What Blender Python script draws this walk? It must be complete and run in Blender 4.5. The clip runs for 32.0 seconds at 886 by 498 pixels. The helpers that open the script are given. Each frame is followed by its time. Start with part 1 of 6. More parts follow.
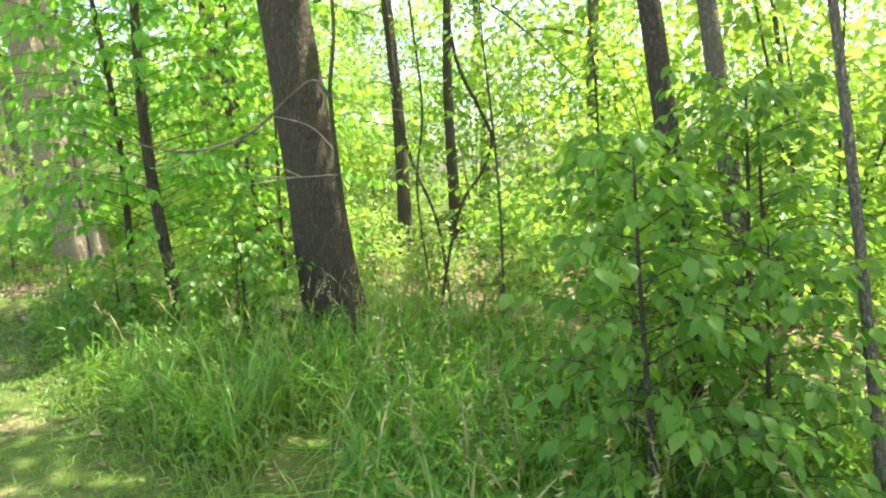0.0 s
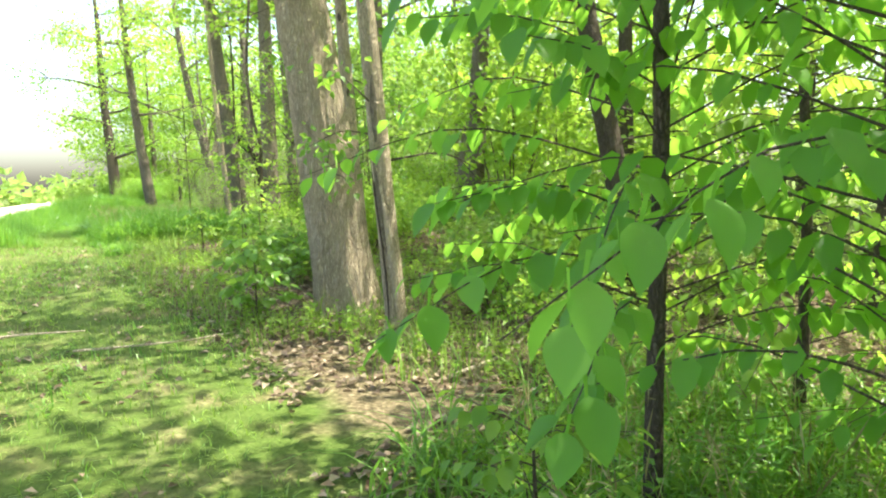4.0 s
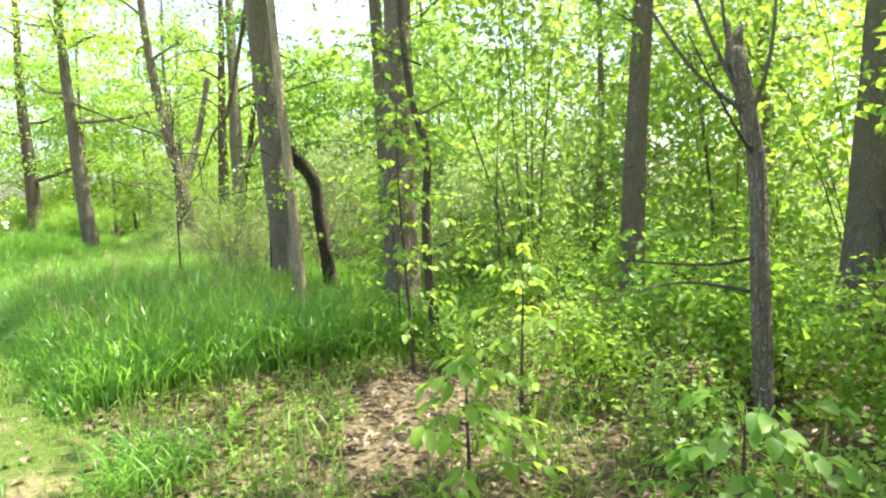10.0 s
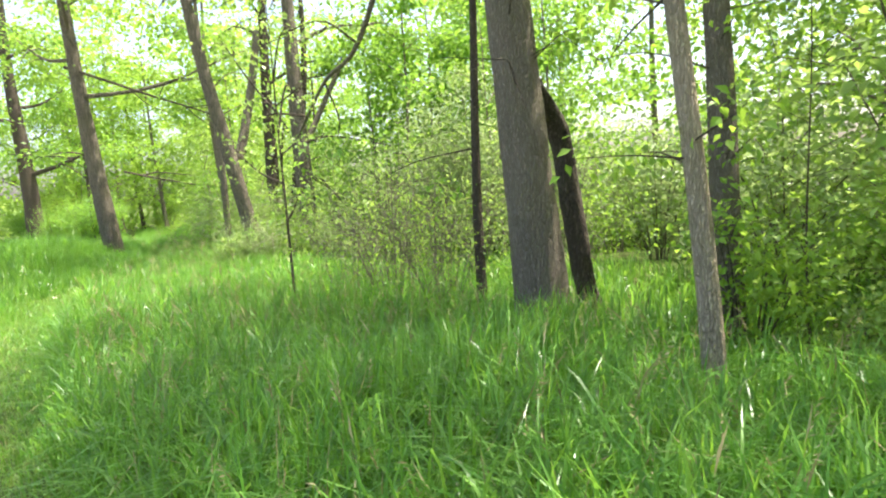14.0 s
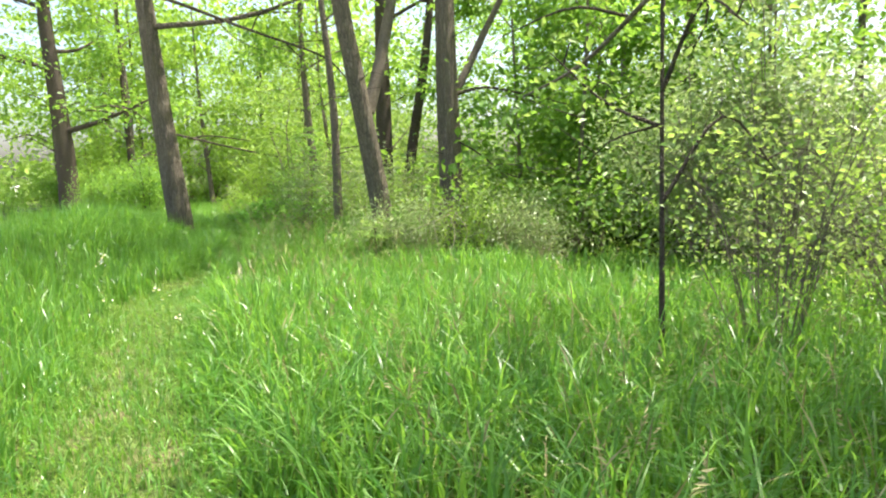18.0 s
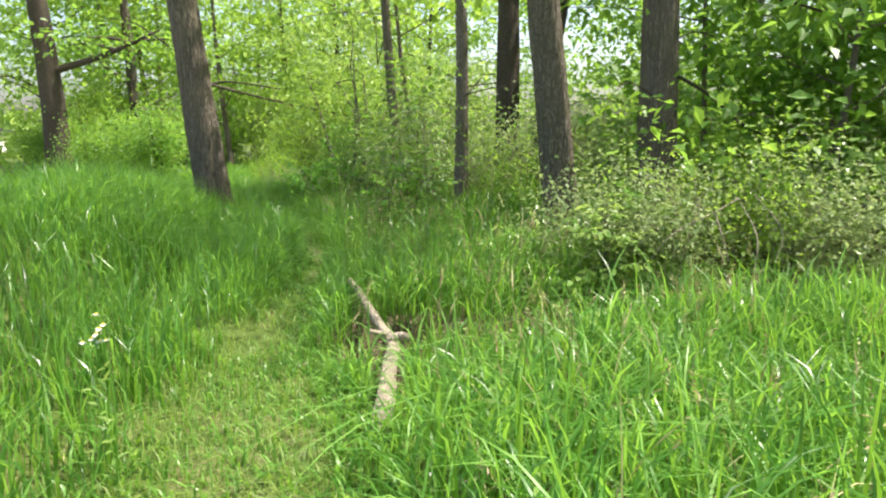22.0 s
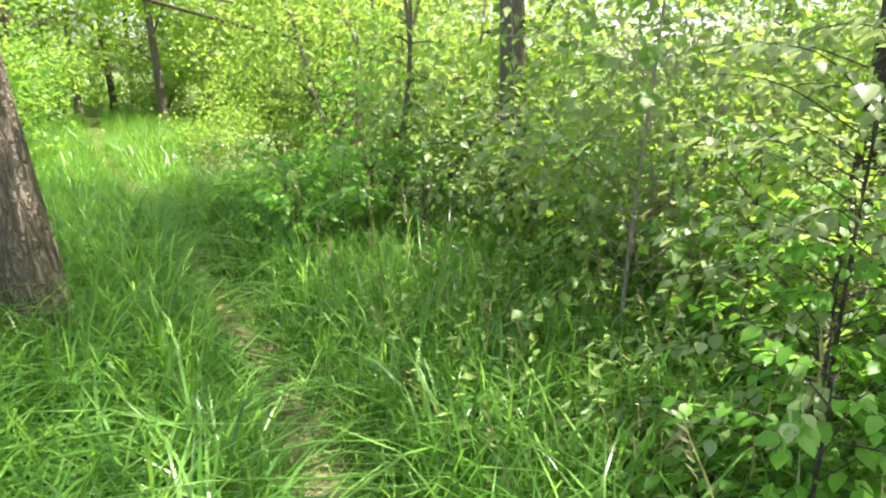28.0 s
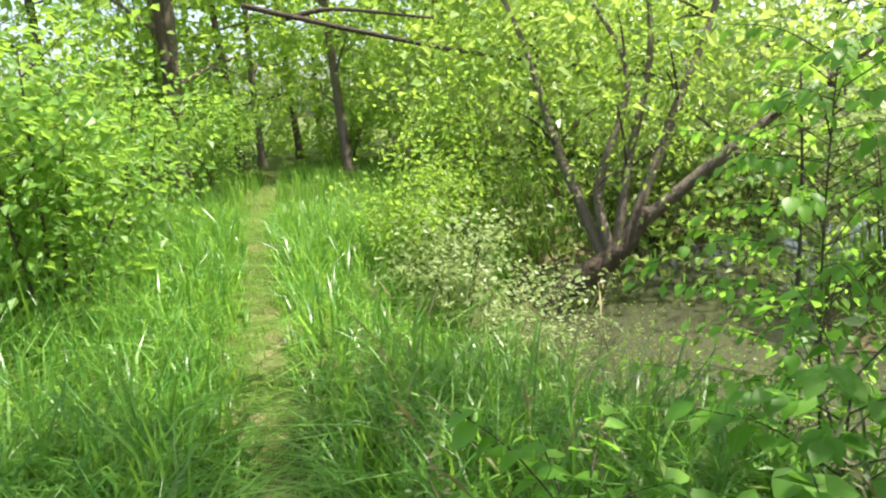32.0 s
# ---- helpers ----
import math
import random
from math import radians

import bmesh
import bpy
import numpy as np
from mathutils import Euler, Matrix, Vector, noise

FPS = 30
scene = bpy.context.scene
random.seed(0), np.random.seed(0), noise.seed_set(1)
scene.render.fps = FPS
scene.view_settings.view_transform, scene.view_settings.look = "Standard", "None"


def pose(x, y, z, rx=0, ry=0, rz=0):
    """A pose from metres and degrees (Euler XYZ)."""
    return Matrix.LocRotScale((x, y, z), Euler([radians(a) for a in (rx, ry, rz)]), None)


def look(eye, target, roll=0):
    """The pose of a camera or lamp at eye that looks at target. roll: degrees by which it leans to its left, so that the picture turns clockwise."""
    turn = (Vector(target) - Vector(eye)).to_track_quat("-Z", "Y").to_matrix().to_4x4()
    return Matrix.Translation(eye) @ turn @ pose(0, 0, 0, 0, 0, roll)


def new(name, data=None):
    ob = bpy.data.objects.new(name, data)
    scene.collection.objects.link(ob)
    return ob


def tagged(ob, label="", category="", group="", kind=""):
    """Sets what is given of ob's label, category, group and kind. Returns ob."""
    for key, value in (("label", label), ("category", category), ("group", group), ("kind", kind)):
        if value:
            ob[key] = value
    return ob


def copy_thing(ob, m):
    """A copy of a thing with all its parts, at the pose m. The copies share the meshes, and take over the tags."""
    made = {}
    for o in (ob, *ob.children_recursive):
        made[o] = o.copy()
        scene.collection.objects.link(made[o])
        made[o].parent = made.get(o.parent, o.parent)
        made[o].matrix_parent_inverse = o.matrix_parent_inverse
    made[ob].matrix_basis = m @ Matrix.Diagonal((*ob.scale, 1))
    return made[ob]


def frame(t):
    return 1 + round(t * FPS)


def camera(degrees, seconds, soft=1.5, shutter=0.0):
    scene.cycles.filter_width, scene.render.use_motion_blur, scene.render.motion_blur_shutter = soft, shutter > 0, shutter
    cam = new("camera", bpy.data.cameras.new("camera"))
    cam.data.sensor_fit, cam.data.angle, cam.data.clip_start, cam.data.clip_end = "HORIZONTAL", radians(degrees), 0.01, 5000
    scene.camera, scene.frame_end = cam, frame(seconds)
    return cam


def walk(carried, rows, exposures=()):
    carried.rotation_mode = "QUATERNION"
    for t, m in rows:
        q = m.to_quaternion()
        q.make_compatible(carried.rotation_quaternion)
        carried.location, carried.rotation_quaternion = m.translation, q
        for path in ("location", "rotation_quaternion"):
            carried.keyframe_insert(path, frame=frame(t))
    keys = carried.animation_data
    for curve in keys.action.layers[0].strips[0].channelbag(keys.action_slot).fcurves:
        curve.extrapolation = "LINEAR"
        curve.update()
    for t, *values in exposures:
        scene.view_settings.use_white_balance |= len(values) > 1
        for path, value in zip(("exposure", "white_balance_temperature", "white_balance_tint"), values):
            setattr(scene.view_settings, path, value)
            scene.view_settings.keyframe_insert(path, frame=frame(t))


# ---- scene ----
cam = camera(68.3, 32.0, soft=2.1)
PATH = [
    (0.0, pose(-0.000, -0.000, 1.500, 84.13, 3.96, 0.00)),
    (0.5, pose(-0.413, 0.551, 1.569, 86.28, 2.43, 0.76)),
    (1.0, pose(-0.830, 1.114, 1.583, 87.39, 3.76, 0.93)),
    (1.5, pose(-1.221, 1.681, 1.624, 86.24, 5.00, 4.33)),
    (2.0, pose(-1.538, 2.231, 1.687, 85.81, 2.07, 5.22)),
    (2.5, pose(-1.867, 2.750, 1.736, 84.82, 2.12, 7.83)),
    (3.0, pose(-2.333, 3.222, 1.744, 85.76, 1.28, 11.91)),
    (3.5, pose(-2.745, 3.693, 1.748, 85.25, 1.86, 12.86)),
    (4.0, pose(-3.369, 4.168, 1.748, 83.75, 1.96, 12.86)),
    (4.5, pose(-3.817, 4.592, 1.827, 83.39, 1.60, 12.18)),
    (6.5, pose(-5.474, 6.911, 1.889, 85.72, 4.53, 0.71)),
    (7.0, pose(-6.014, 7.455, 1.950, 87.33, 3.50, 4.50)),
    (7.5, pose(-6.493, 8.013, 2.017, 87.57, -2.14, 4.10)),
    (8.0, pose(-6.967, 8.552, 2.001, 88.96, 6.68, -0.06)),
    (8.5, pose(-7.566, 9.035, 2.059, 86.87, 5.88, 1.32)),
    (9.0, pose(-8.155, 9.504, 2.081, 87.19, 2.18, 2.79)),
    (9.5, pose(-8.710, 10.057, 2.107, 86.20, 4.26, 5.36)),
    (10.0, pose(-9.290, 10.572, 2.101, 85.82, 1.65, 6.74)),
    (10.5, pose(-9.790, 11.109, 2.063, 85.20, 5.14, 6.50)),
    (11.0, pose(-10.214, 11.676, 2.078, 84.50, 5.36, 5.28)),
    (11.5, pose(-10.579, 12.255, 2.086, 83.54, 3.14, -1.69)),
    (12.0, pose(-11.083, 12.799, 2.144, 84.66, 1.76, -0.08)),
    (12.5, pose(-11.636, 13.281, 2.175, 87.86, 2.46, 1.17)),
    (13.0, pose(-12.194, 13.806, 2.143, 85.33, 4.88, 5.62)),
    (13.5, pose(-12.763, 14.249, 2.129, 84.77, 3.91, 6.18)),
    (14.0, pose(-13.330, 14.716, 2.126, 84.13, 4.18, 5.66)),
    (14.5, pose(-13.909, 15.207, 2.134, 83.41, 3.64, 6.60)),
    (16.5, pose(-15.948, 17.142, 2.093, 79.03, 5.33, 4.19)),
    (17.0, pose(-16.482, 17.632, 2.127, 81.81, 4.55, 6.99)),
    (17.5, pose(-16.914, 18.164, 2.099, 82.70, 6.48, 5.91)),
    (18.0, pose(-17.358, 18.688, 2.040, 82.74, 1.73, 6.61)),
    (18.5, pose(-17.691, 19.228, 2.004, 82.79, 1.83, 6.09)),
    (19.0, pose(-18.078, 19.763, 1.972, 84.93, 3.11, 5.33)),
    (19.5, pose(-18.451, 20.295, 1.974, 87.54, 0.13, 4.69)),
    (20.0, pose(-18.841, 20.878, 1.955, 86.02, 1.44, 1.99)),
    (20.5, pose(-19.307, 21.416, 1.918, 84.46, -3.66, 2.49)),
    (21.0, pose(-19.687, 22.011, 1.896, 81.40, -4.90, 3.45)),
    (21.5, pose(-20.110, 22.602, 1.879, 79.78, -5.94, 6.97)),
    (22.0, pose(-20.435, 23.227, 1.869, 79.73, 0.51, 6.64)),
    (22.5, pose(-20.747, 23.820, 1.865, 79.14, 4.83, 6.33)),
    (23.0, pose(-21.059, 24.449, 1.877, 78.24, 2.51, 3.31)),
    (23.5, pose(-21.385, 25.059, 1.848, 77.54, 1.44, 0.97)),
    (24.0, pose(-21.754, 25.678, 1.832, 77.00, -1.54, 2.38)),
    (24.5, pose(-22.012, 26.298, 1.829, 76.54, -2.36, 1.83)),
    (26.5, pose(-22.814, 28.624, 1.822, 71.42, 0.55, -1.71)),
    (27.0, pose(-22.899, 29.281, 1.801, 70.58, 9.36, -3.12)),
    (27.5, pose(-23.018, 29.962, 1.781, 73.24, 5.81, 1.69)),
    (28.0, pose(-23.095, 30.645, 1.818, 75.13, -0.61, 3.63)),
    (28.5, pose(-23.196, 31.214, 1.820, 76.03, 5.39, 5.53)),
    (29.0, pose(-23.442, 31.837, 1.836, 76.69, 2.76, 8.10)),
    (29.5, pose(-23.731, 32.412, 1.884, 77.81, 5.19, 9.72)),
    (30.0, pose(-24.042, 32.994, 1.819, 78.91, 1.44, 14.72)),
    (30.5, pose(-24.261, 33.598, 1.805, 77.91, 3.31, 14.34)),
    (31.0, pose(-24.538, 34.153, 1.771, 77.86, 4.19, 14.79)),
    (31.5, pose(-24.835, 34.680, 1.850, 77.63, 2.87, 16.58)),
    (32.0, pose(-25.066, 35.101, 1.860, 77.86, 3.27, 18.54)),
]
EXPOSURES = [(0.0, 2.28, 6950, 3.0), (1.5, 2.09, 6941, 3.3), (3.0, 2.25, 6933, 3.7), (4.0, 2.16, 6927, 3.9), (7.0, 2.23, 6911, 4.6), (9.0, 2.15, 6900, 5.0), (11.0, 1.99, 6840, 7.0), (12.0, 2.08, 6810, 8.0), (14.0, 1.92, 6750, 10.0), (17.0, 1.72, 6725, 9.5), (20.0, 1.52, 6700, 9.0), (22.0, 1.39, 6685, 10.7), (24.5, 1.82, 6667, 12.9), (27.0, 2.1, 6650, 15.0), (28.0, 2.1, 6650, 15.0), (29.0, 2.3, 6650, 15.0), (31.0, 2.25, 6650, 15.0), (32.0, 1.65, 6650, 15.0)]
walk(cam, PATH, EXPOSURES)

# world, sun and exposure
SUN_ELEV, SUN_AZ = radians(68), Vector((0.9, 0.3))  # the sun stands high over the wood
world = bpy.data.worlds.new("sky")
scene.world = world
world.use_nodes = True
wn = world.node_tree.nodes
sky = wn.new("ShaderNodeTexSky")
sky.sky_type = "NISHITA"
sky.sun_disc = False
sky.sun_elevation = SUN_ELEV
sky.sun_rotation = math.atan2(SUN_AZ.x, SUN_AZ.y)
sky.air_density, sky.dust_density, sky.ozone_density = 1.0, 4.2, 1.0
wn["Background"].inputs["Strength"].default_value = 0.15
world.node_tree.links.new(sky.outputs["Color"], wn["Background"].inputs["Color"])
sun_data = bpy.data.lights.new("sun", "SUN")
sun_data.energy, sun_data.angle, sun_data.color = 4.0, radians(0.53), (1.0, 0.95, 0.86)
sun_ob = new("sun", sun_data)
sun_dir = Vector((SUN_AZ.x, SUN_AZ.y, 0)).normalized() * math.cos(SUN_ELEV) + Vector((0, 0, math.sin(SUN_ELEV)))
sun_ob.matrix_world = look(sun_dir * 60, (0, 0, 0))

# ---- numbers drawn from one seed ----
rng = np.random.default_rng(11)


def uni(a, b, n=None):
    return rng.uniform(a, b, n)


def smooth(v, a, b):
    u = np.clip((np.asarray(v, float) - a) / (b - a), 0, 1)
    return u * u * (3 - 2 * u)


def unit(v):
    return v / np.maximum(np.linalg.norm(v, axis=-1, keepdims=True), 1e-9)


GRID = rng.random((64, 64))


def vnoise(x, y):
    """Smooth value noise between 0 and 1."""
    x, y = np.asarray(x, float), np.asarray(y, float)
    i, j = np.floor(x).astype(int), np.floor(y).astype(int)
    u, v = x - i, y - j
    u, v = u * u * (3 - 2 * u), v * v * (3 - 2 * v)
    g = lambda a, b: GRID[a % 64, b % 64]
    return (g(i, j) * (1 - u) + g(i + 1, j) * u) * (1 - v) + (g(i, j + 1) * (1 - u) + g(i + 1, j + 1) * u) * v


# ---- materials ----
def material(name):
    m = bpy.data.materials.new(name)
    m.use_nodes = True
    nt = m.node_tree
    return m, nt, nt.nodes["Principled BSDF"], nt.nodes["Material Output"]


def ramp(nt, fac, stops):
    r = nt.nodes.new("ShaderNodeValToRGB")
    while len(r.color_ramp.elements) < len(stops):
        r.color_ramp.elements.new(0.5)
    for e, (p, c) in zip(r.color_ramp.elements, stops):
        e.position, e.color = p, (*c, 1)
    nt.links.new(fac, r.inputs[0])
    return r.outputs[0]


def noise_tex(nt, scale, detail=4.0, coords="Object", stretch=None, rough=0.55):
    tc = nt.nodes.new("ShaderNodeTexCoord")
    n = nt.nodes.new("ShaderNodeTexNoise")
    n.inputs["Scale"].default_value, n.inputs["Detail"].default_value, n.inputs["Roughness"].default_value = scale, detail, rough
    if stretch:
        mp = nt.nodes.new("ShaderNodeMapping")
        mp.inputs["Scale"].default_value = stretch
        nt.links.new(tc.outputs[coords], mp.inputs[0])
        nt.links.new(mp.outputs[0], n.inputs["Vector"])
    else:
        nt.links.new(tc.outputs[coords], n.inputs["Vector"])
    return n.outputs["Fac"]


def mix_col(nt, fac, a, b, mode="MIX"):
    m = nt.nodes.new("ShaderNodeMix")
    m.data_type, m.blend_type = "RGBA", mode
    for sock, val in ((m.inputs[0], fac), (m.inputs[6], a), (m.inputs[7], b)):
        if isinstance(val, (int, float)):
            sock.default_value = val
        elif isinstance(val, tuple):
            sock.default_value = (*val, 1)
        else:
            nt.links.new(val, sock)
    return m.outputs[2]


def bump(nt, bsdf, height, strength, dist):
    b = nt.nodes.new("ShaderNodeBump")
    b.inputs["Strength"].default_value, b.inputs["Distance"].default_value = strength, dist
    nt.links.new(height, b.inputs["Height"])
    nt.links.new(b.outputs[0], bsdf.inputs["Normal"])


def leaf_material(name, dark, mid, light, glow, through_light=0.45, rough=0.42):
    """Thin leaves: part of the light comes through; each leaf has a tone of its own."""
    m, nt, p, out = material(name)
    geo = nt.nodes.new("ShaderNodeNewGeometry")
    info = nt.nodes.new("ShaderNodeObjectInfo")
    add = nt.nodes.new("ShaderNodeMath")
    add.operation = "ADD"
    nt.links.new(geo.outputs["Random Per Island"], add.inputs[0])
    nt.links.new(info.outputs["Random"], add.inputs[1])
    wrap = nt.nodes.new("ShaderNodeMath")
    wrap.operation = "FRACT"
    nt.links.new(add.outputs[0], wrap.inputs[0])
    tone = ramp(nt, wrap.outputs[0], [(0.0, dark), (0.55, mid), (1.0, light)])
    patch = noise_tex(nt, 0.7, 2.0)
    tone = mix_col(nt, patch, mix_col(nt, 0.35, tone, dark), tone)
    nt.links.new(tone, p.inputs["Base Color"])
    p.inputs["Roughness"].default_value = rough
    p.inputs["Specular IOR Level"].default_value = 0.35
    tr = nt.nodes.new("ShaderNodeBsdfTranslucent")
    nt.links.new(mix_col(nt, 0.6, tone, glow), tr.inputs["Color"])
    mx = nt.nodes.new("ShaderNodeMixShader")
    mx.inputs[0].default_value = through_light
    nt.links.new(p.outputs[0], mx.inputs[1])
    nt.links.new(tr.outputs[0], mx.inputs[2])
    nt.links.new(mx.outputs[0], out.inputs["Surface"])
    return m


LEAF = leaf_material("leaf_green", (0.058, 0.15, 0.020), (0.112, 0.24, 0.035), (0.19, 0.33, 0.07), (0.42, 0.68, 0.08), 0.52)
LEAF_SAP = leaf_material("leaf_fresh_green", (0.068, 0.19, 0.024), (0.13, 0.31, 0.042), (0.21, 0.41, 0.075), (0.42, 0.80, 0.085), 0.57)
LEAF_BRIGHT = leaf_material("leaf_yellow_green", (0.09, 0.20, 0.024), (0.17, 0.31, 0.04), (0.27, 0.40, 0.075), (0.54, 0.77, 0.095), 0.52)
LEAF_DARK = leaf_material("leaf_dull_green", (0.09, 0.15, 0.045), (0.15, 0.22, 0.072), (0.22, 0.29, 0.11), (0.42, 0.56, 0.17), 0.52)
LEAF_PALE = leaf_material("leaf_pale_green", (0.09, 0.19, 0.035), (0.18, 0.30, 0.065), (0.31, 0.42, 0.13), (0.52, 0.68, 0.14), 0.48, 0.36)
LEAF_GREY = leaf_material("leaf_grey_green", (0.12, 0.19, 0.06), (0.21, 0.29, 0.11), (0.36, 0.44, 0.22), (0.46, 0.58, 0.20), 0.45, 0.35)
GRASS = leaf_material("grass_lush", (0.028, 0.092, 0.016), (0.086, 0.23, 0.031), (0.23, 0.42, 0.09), (0.37, 0.67, 0.065), 0.45, 0.3)
GRASS_DRY = leaf_material("grass_mown", (0.075, 0.15, 0.026), (0.135, 0.24, 0.042), (0.25, 0.32, 0.09), (0.38, 0.54, 0.08), 0.4, 0.5)


def bark_material(name, dark, mid, light, plates, tall=0.2, relief=0.014):
    """Bark of long plates that run up the trunk, parted by thin dark furrows."""
    m, nt, p, out = material(name)
    fine = noise_tex(nt, 90.0, 5.0, stretch=(1, 1, 0.3))
    stain = noise_tex(nt, 1.6, 3.0)
    patch = noise_tex(nt, 7.0, 3.0, stretch=(1, 1, 0.3))
    tc = nt.nodes.new("ShaderNodeTexCoord")
    wob = nt.nodes.new("ShaderNodeTexNoise")
    wob.inputs["Scale"].default_value, wob.inputs["Detail"].default_value = 14.0, 3.0
    nt.links.new(tc.outputs["Object"], wob.inputs["Vector"])
    bent = nt.nodes.new("ShaderNodeVectorMath")
    bent.operation = "MULTIPLY_ADD"
    nt.links.new(wob.outputs["Color"], bent.inputs[0])
    bent.inputs[1].default_value = (0.045, 0.045, 0.11)
    nt.links.new(tc.outputs["Object"], bent.inputs[2])

    def furrows(scale, tall):
        mp = nt.nodes.new("ShaderNodeMapping")
        mp.inputs["Scale"].default_value = (scale, scale, scale * tall)
        nt.links.new(bent.outputs[0], mp.inputs[0])
        cell = nt.nodes.new("ShaderNodeTexVoronoi")
        cell.feature = "DISTANCE_TO_EDGE"
        cell.inputs["Scale"].default_value = 1.0
        nt.links.new(mp.outputs[0], cell.inputs["Vector"])
        return cell.outputs["Distance"]

    lift = nt.nodes.new("ShaderNodeMath")
    lift.operation = "MULTIPLY_ADD"
    nt.links.new(furrows(plates * 2.1, tall * 1.5), lift.inputs[0])
    lift.inputs[1].default_value, lift.inputs[2].default_value = 1.1, 0.04
    both = nt.nodes.new("ShaderNodeMath")
    both.operation = "MINIMUM"
    nt.links.new(furrows(plates, tall), both.inputs[0])
    nt.links.new(lift.outputs[0], both.inputs[1])
    deep = both.outputs[0]
    col = ramp(nt, deep, [(0.0, dark), (0.07, tuple(0.5 * (a + b) for a, b in zip(dark, mid))), (0.16, mid), (0.4, light)])
    col = mix_col(nt, 0.35, col, ramp(nt, fine, [(0.3, tuple(0.5 * (a + b) for a, b in zip(dark, mid))), (0.7, light)]))
    col = mix_col(nt, ramp(nt, patch, [(0.4, (0, 0, 0)), (0.7, (0.4, 0.4, 0.4))]), col, mid)
    moss = ramp(nt, stain, [(0.5, (0, 0, 0)), (0.75, (0.4, 0.4, 0.4))])
    col = mix_col(nt, moss, col, tuple(0.6 * c + 0.4 * g for c, g in zip(mid, (0.13, 0.15, 0.06))))
    nt.links.new(col, p.inputs["Base Color"])
    p.inputs["Roughness"].default_value = 0.9
    p.inputs["Specular IOR Level"].default_value = 0.2
    cut = nt.nodes.new("ShaderNodeMapRange")
    nt.links.new(deep, cut.inputs[0])
    cut.inputs[2].default_value = 0.22
    add = nt.nodes.new("ShaderNodeMath")
    add.operation = "MULTIPLY_ADD"
    nt.links.new(fine, add.inputs[0])
    add.inputs[1].default_value = 0.4
    nt.links.new(cut.outputs[0], add.inputs[2])
    bump(nt, p, add.outputs[0], 1.0, relief)
    return m


BARK = bark_material("bark_grey_brown", (0.075, 0.06, 0.045), (0.21, 0.175, 0.135), (0.36, 0.31, 0.25), 34)
BARK_RIDGED = bark_material("bark_brown_ridged", (0.045, 0.035, 0.026), (0.20, 0.165, 0.125), (0.34, 0.29, 0.23), 19, 0.11, 0.022)
BARK_PALE = bark_material("bark_pale_furrowed", (0.10, 0.078, 0.052), (0.46, 0.37, 0.265), (0.72, 0.61, 0.46), 40, 0.115, 0.016)
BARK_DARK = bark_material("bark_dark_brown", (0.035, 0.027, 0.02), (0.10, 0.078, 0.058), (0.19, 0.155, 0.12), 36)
TWIG = bark_material("twig_bark", (0.05, 0.04, 0.03), (0.12, 0.095, 0.07), (0.24, 0.2, 0.16), 60)
TWIG_GREY = bark_material("grey_twig_bark", (0.09, 0.075, 0.06), (0.21, 0.18, 0.145), (0.36, 0.32, 0.27), 60)
DEADWOOD = bark_material("weathered_dead_wood", (0.29, 0.23, 0.17), (0.42, 0.35, 0.27), (0.62, 0.55, 0.45), 34)
ROTWOOD = bark_material("rotten_black_wood", (0.018, 0.014, 0.011), (0.07, 0.056, 0.043), (0.20, 0.165, 0.125), 24)


def ground_material():
    m, nt, p, out = material("woodland_ground")
    at = lambda n: nt.nodes.new("ShaderNodeAttribute")
    trail, litter = at(0), at(0)
    trail.attribute_name, litter.attribute_name = "trail", "litter"
    n1, n2, n3 = noise_tex(nt, 2.2, 6), noise_tex(nt, 28, 5), noise_tex(nt, 0.35, 3)
    sward = ramp(nt, n2, [(0.3, (0.03, 0.045, 0.012)), (0.55, (0.065, 0.10, 0.02)), (0.8, (0.13, 0.15, 0.05))])
    sward = mix_col(nt, n3, sward, (0.075, 0.115, 0.025))
    brown = ramp(nt, n2, [(0.3, (0.045, 0.036, 0.02)), (0.55, (0.13, 0.105, 0.062)), (0.75, (0.25, 0.205, 0.14))])
    sward = mix_col(nt, ramp(nt, n1, [(0.52, (0, 0, 0)), (0.70, (0.6, 0.6, 0.6))]), sward, ramp(nt, n2, [(0.35, (0.085, 0.065, 0.035)), (0.6, (0.19, 0.155, 0.08)), (0.8, (0.34, 0.29, 0.16))]))
    dirt = ramp(nt, n2, [(0.3, (0.115, 0.085, 0.05)), (0.6, (0.25, 0.195, 0.125)), (0.8, (0.40, 0.33, 0.235))])

    def edge(a, lo, hi):
        s = nt.nodes.new("ShaderNodeMath")
        s.operation = "MULTIPLY_ADD"
        nt.links.new(n1, s.inputs[0])
        s.inputs[1].default_value = 0.7
        nt.links.new(a.outputs["Fac"], s.inputs[2])
        mr = nt.nodes.new("ShaderNodeMapRange")
        nt.links.new(s.outputs[0], mr.inputs[0])
        mr.inputs[1].default_value, mr.inputs[2].default_value = lo, hi
        return mr.outputs[0]

    col = mix_col(nt, edge(litter, 0.6, 0.95), sward, brown)
    col = mix_col(nt, edge(trail, 0.75, 1.15), col, dirt)
    nt.links.new(col, p.inputs["Base Color"])
    p.inputs["Roughness"].default_value = 0.95
    p.inputs["Specular IOR Level"].default_value = 0.1
    bump(nt, p, n2, 0.8, 0.03)
    return m


GROUND = ground_material()


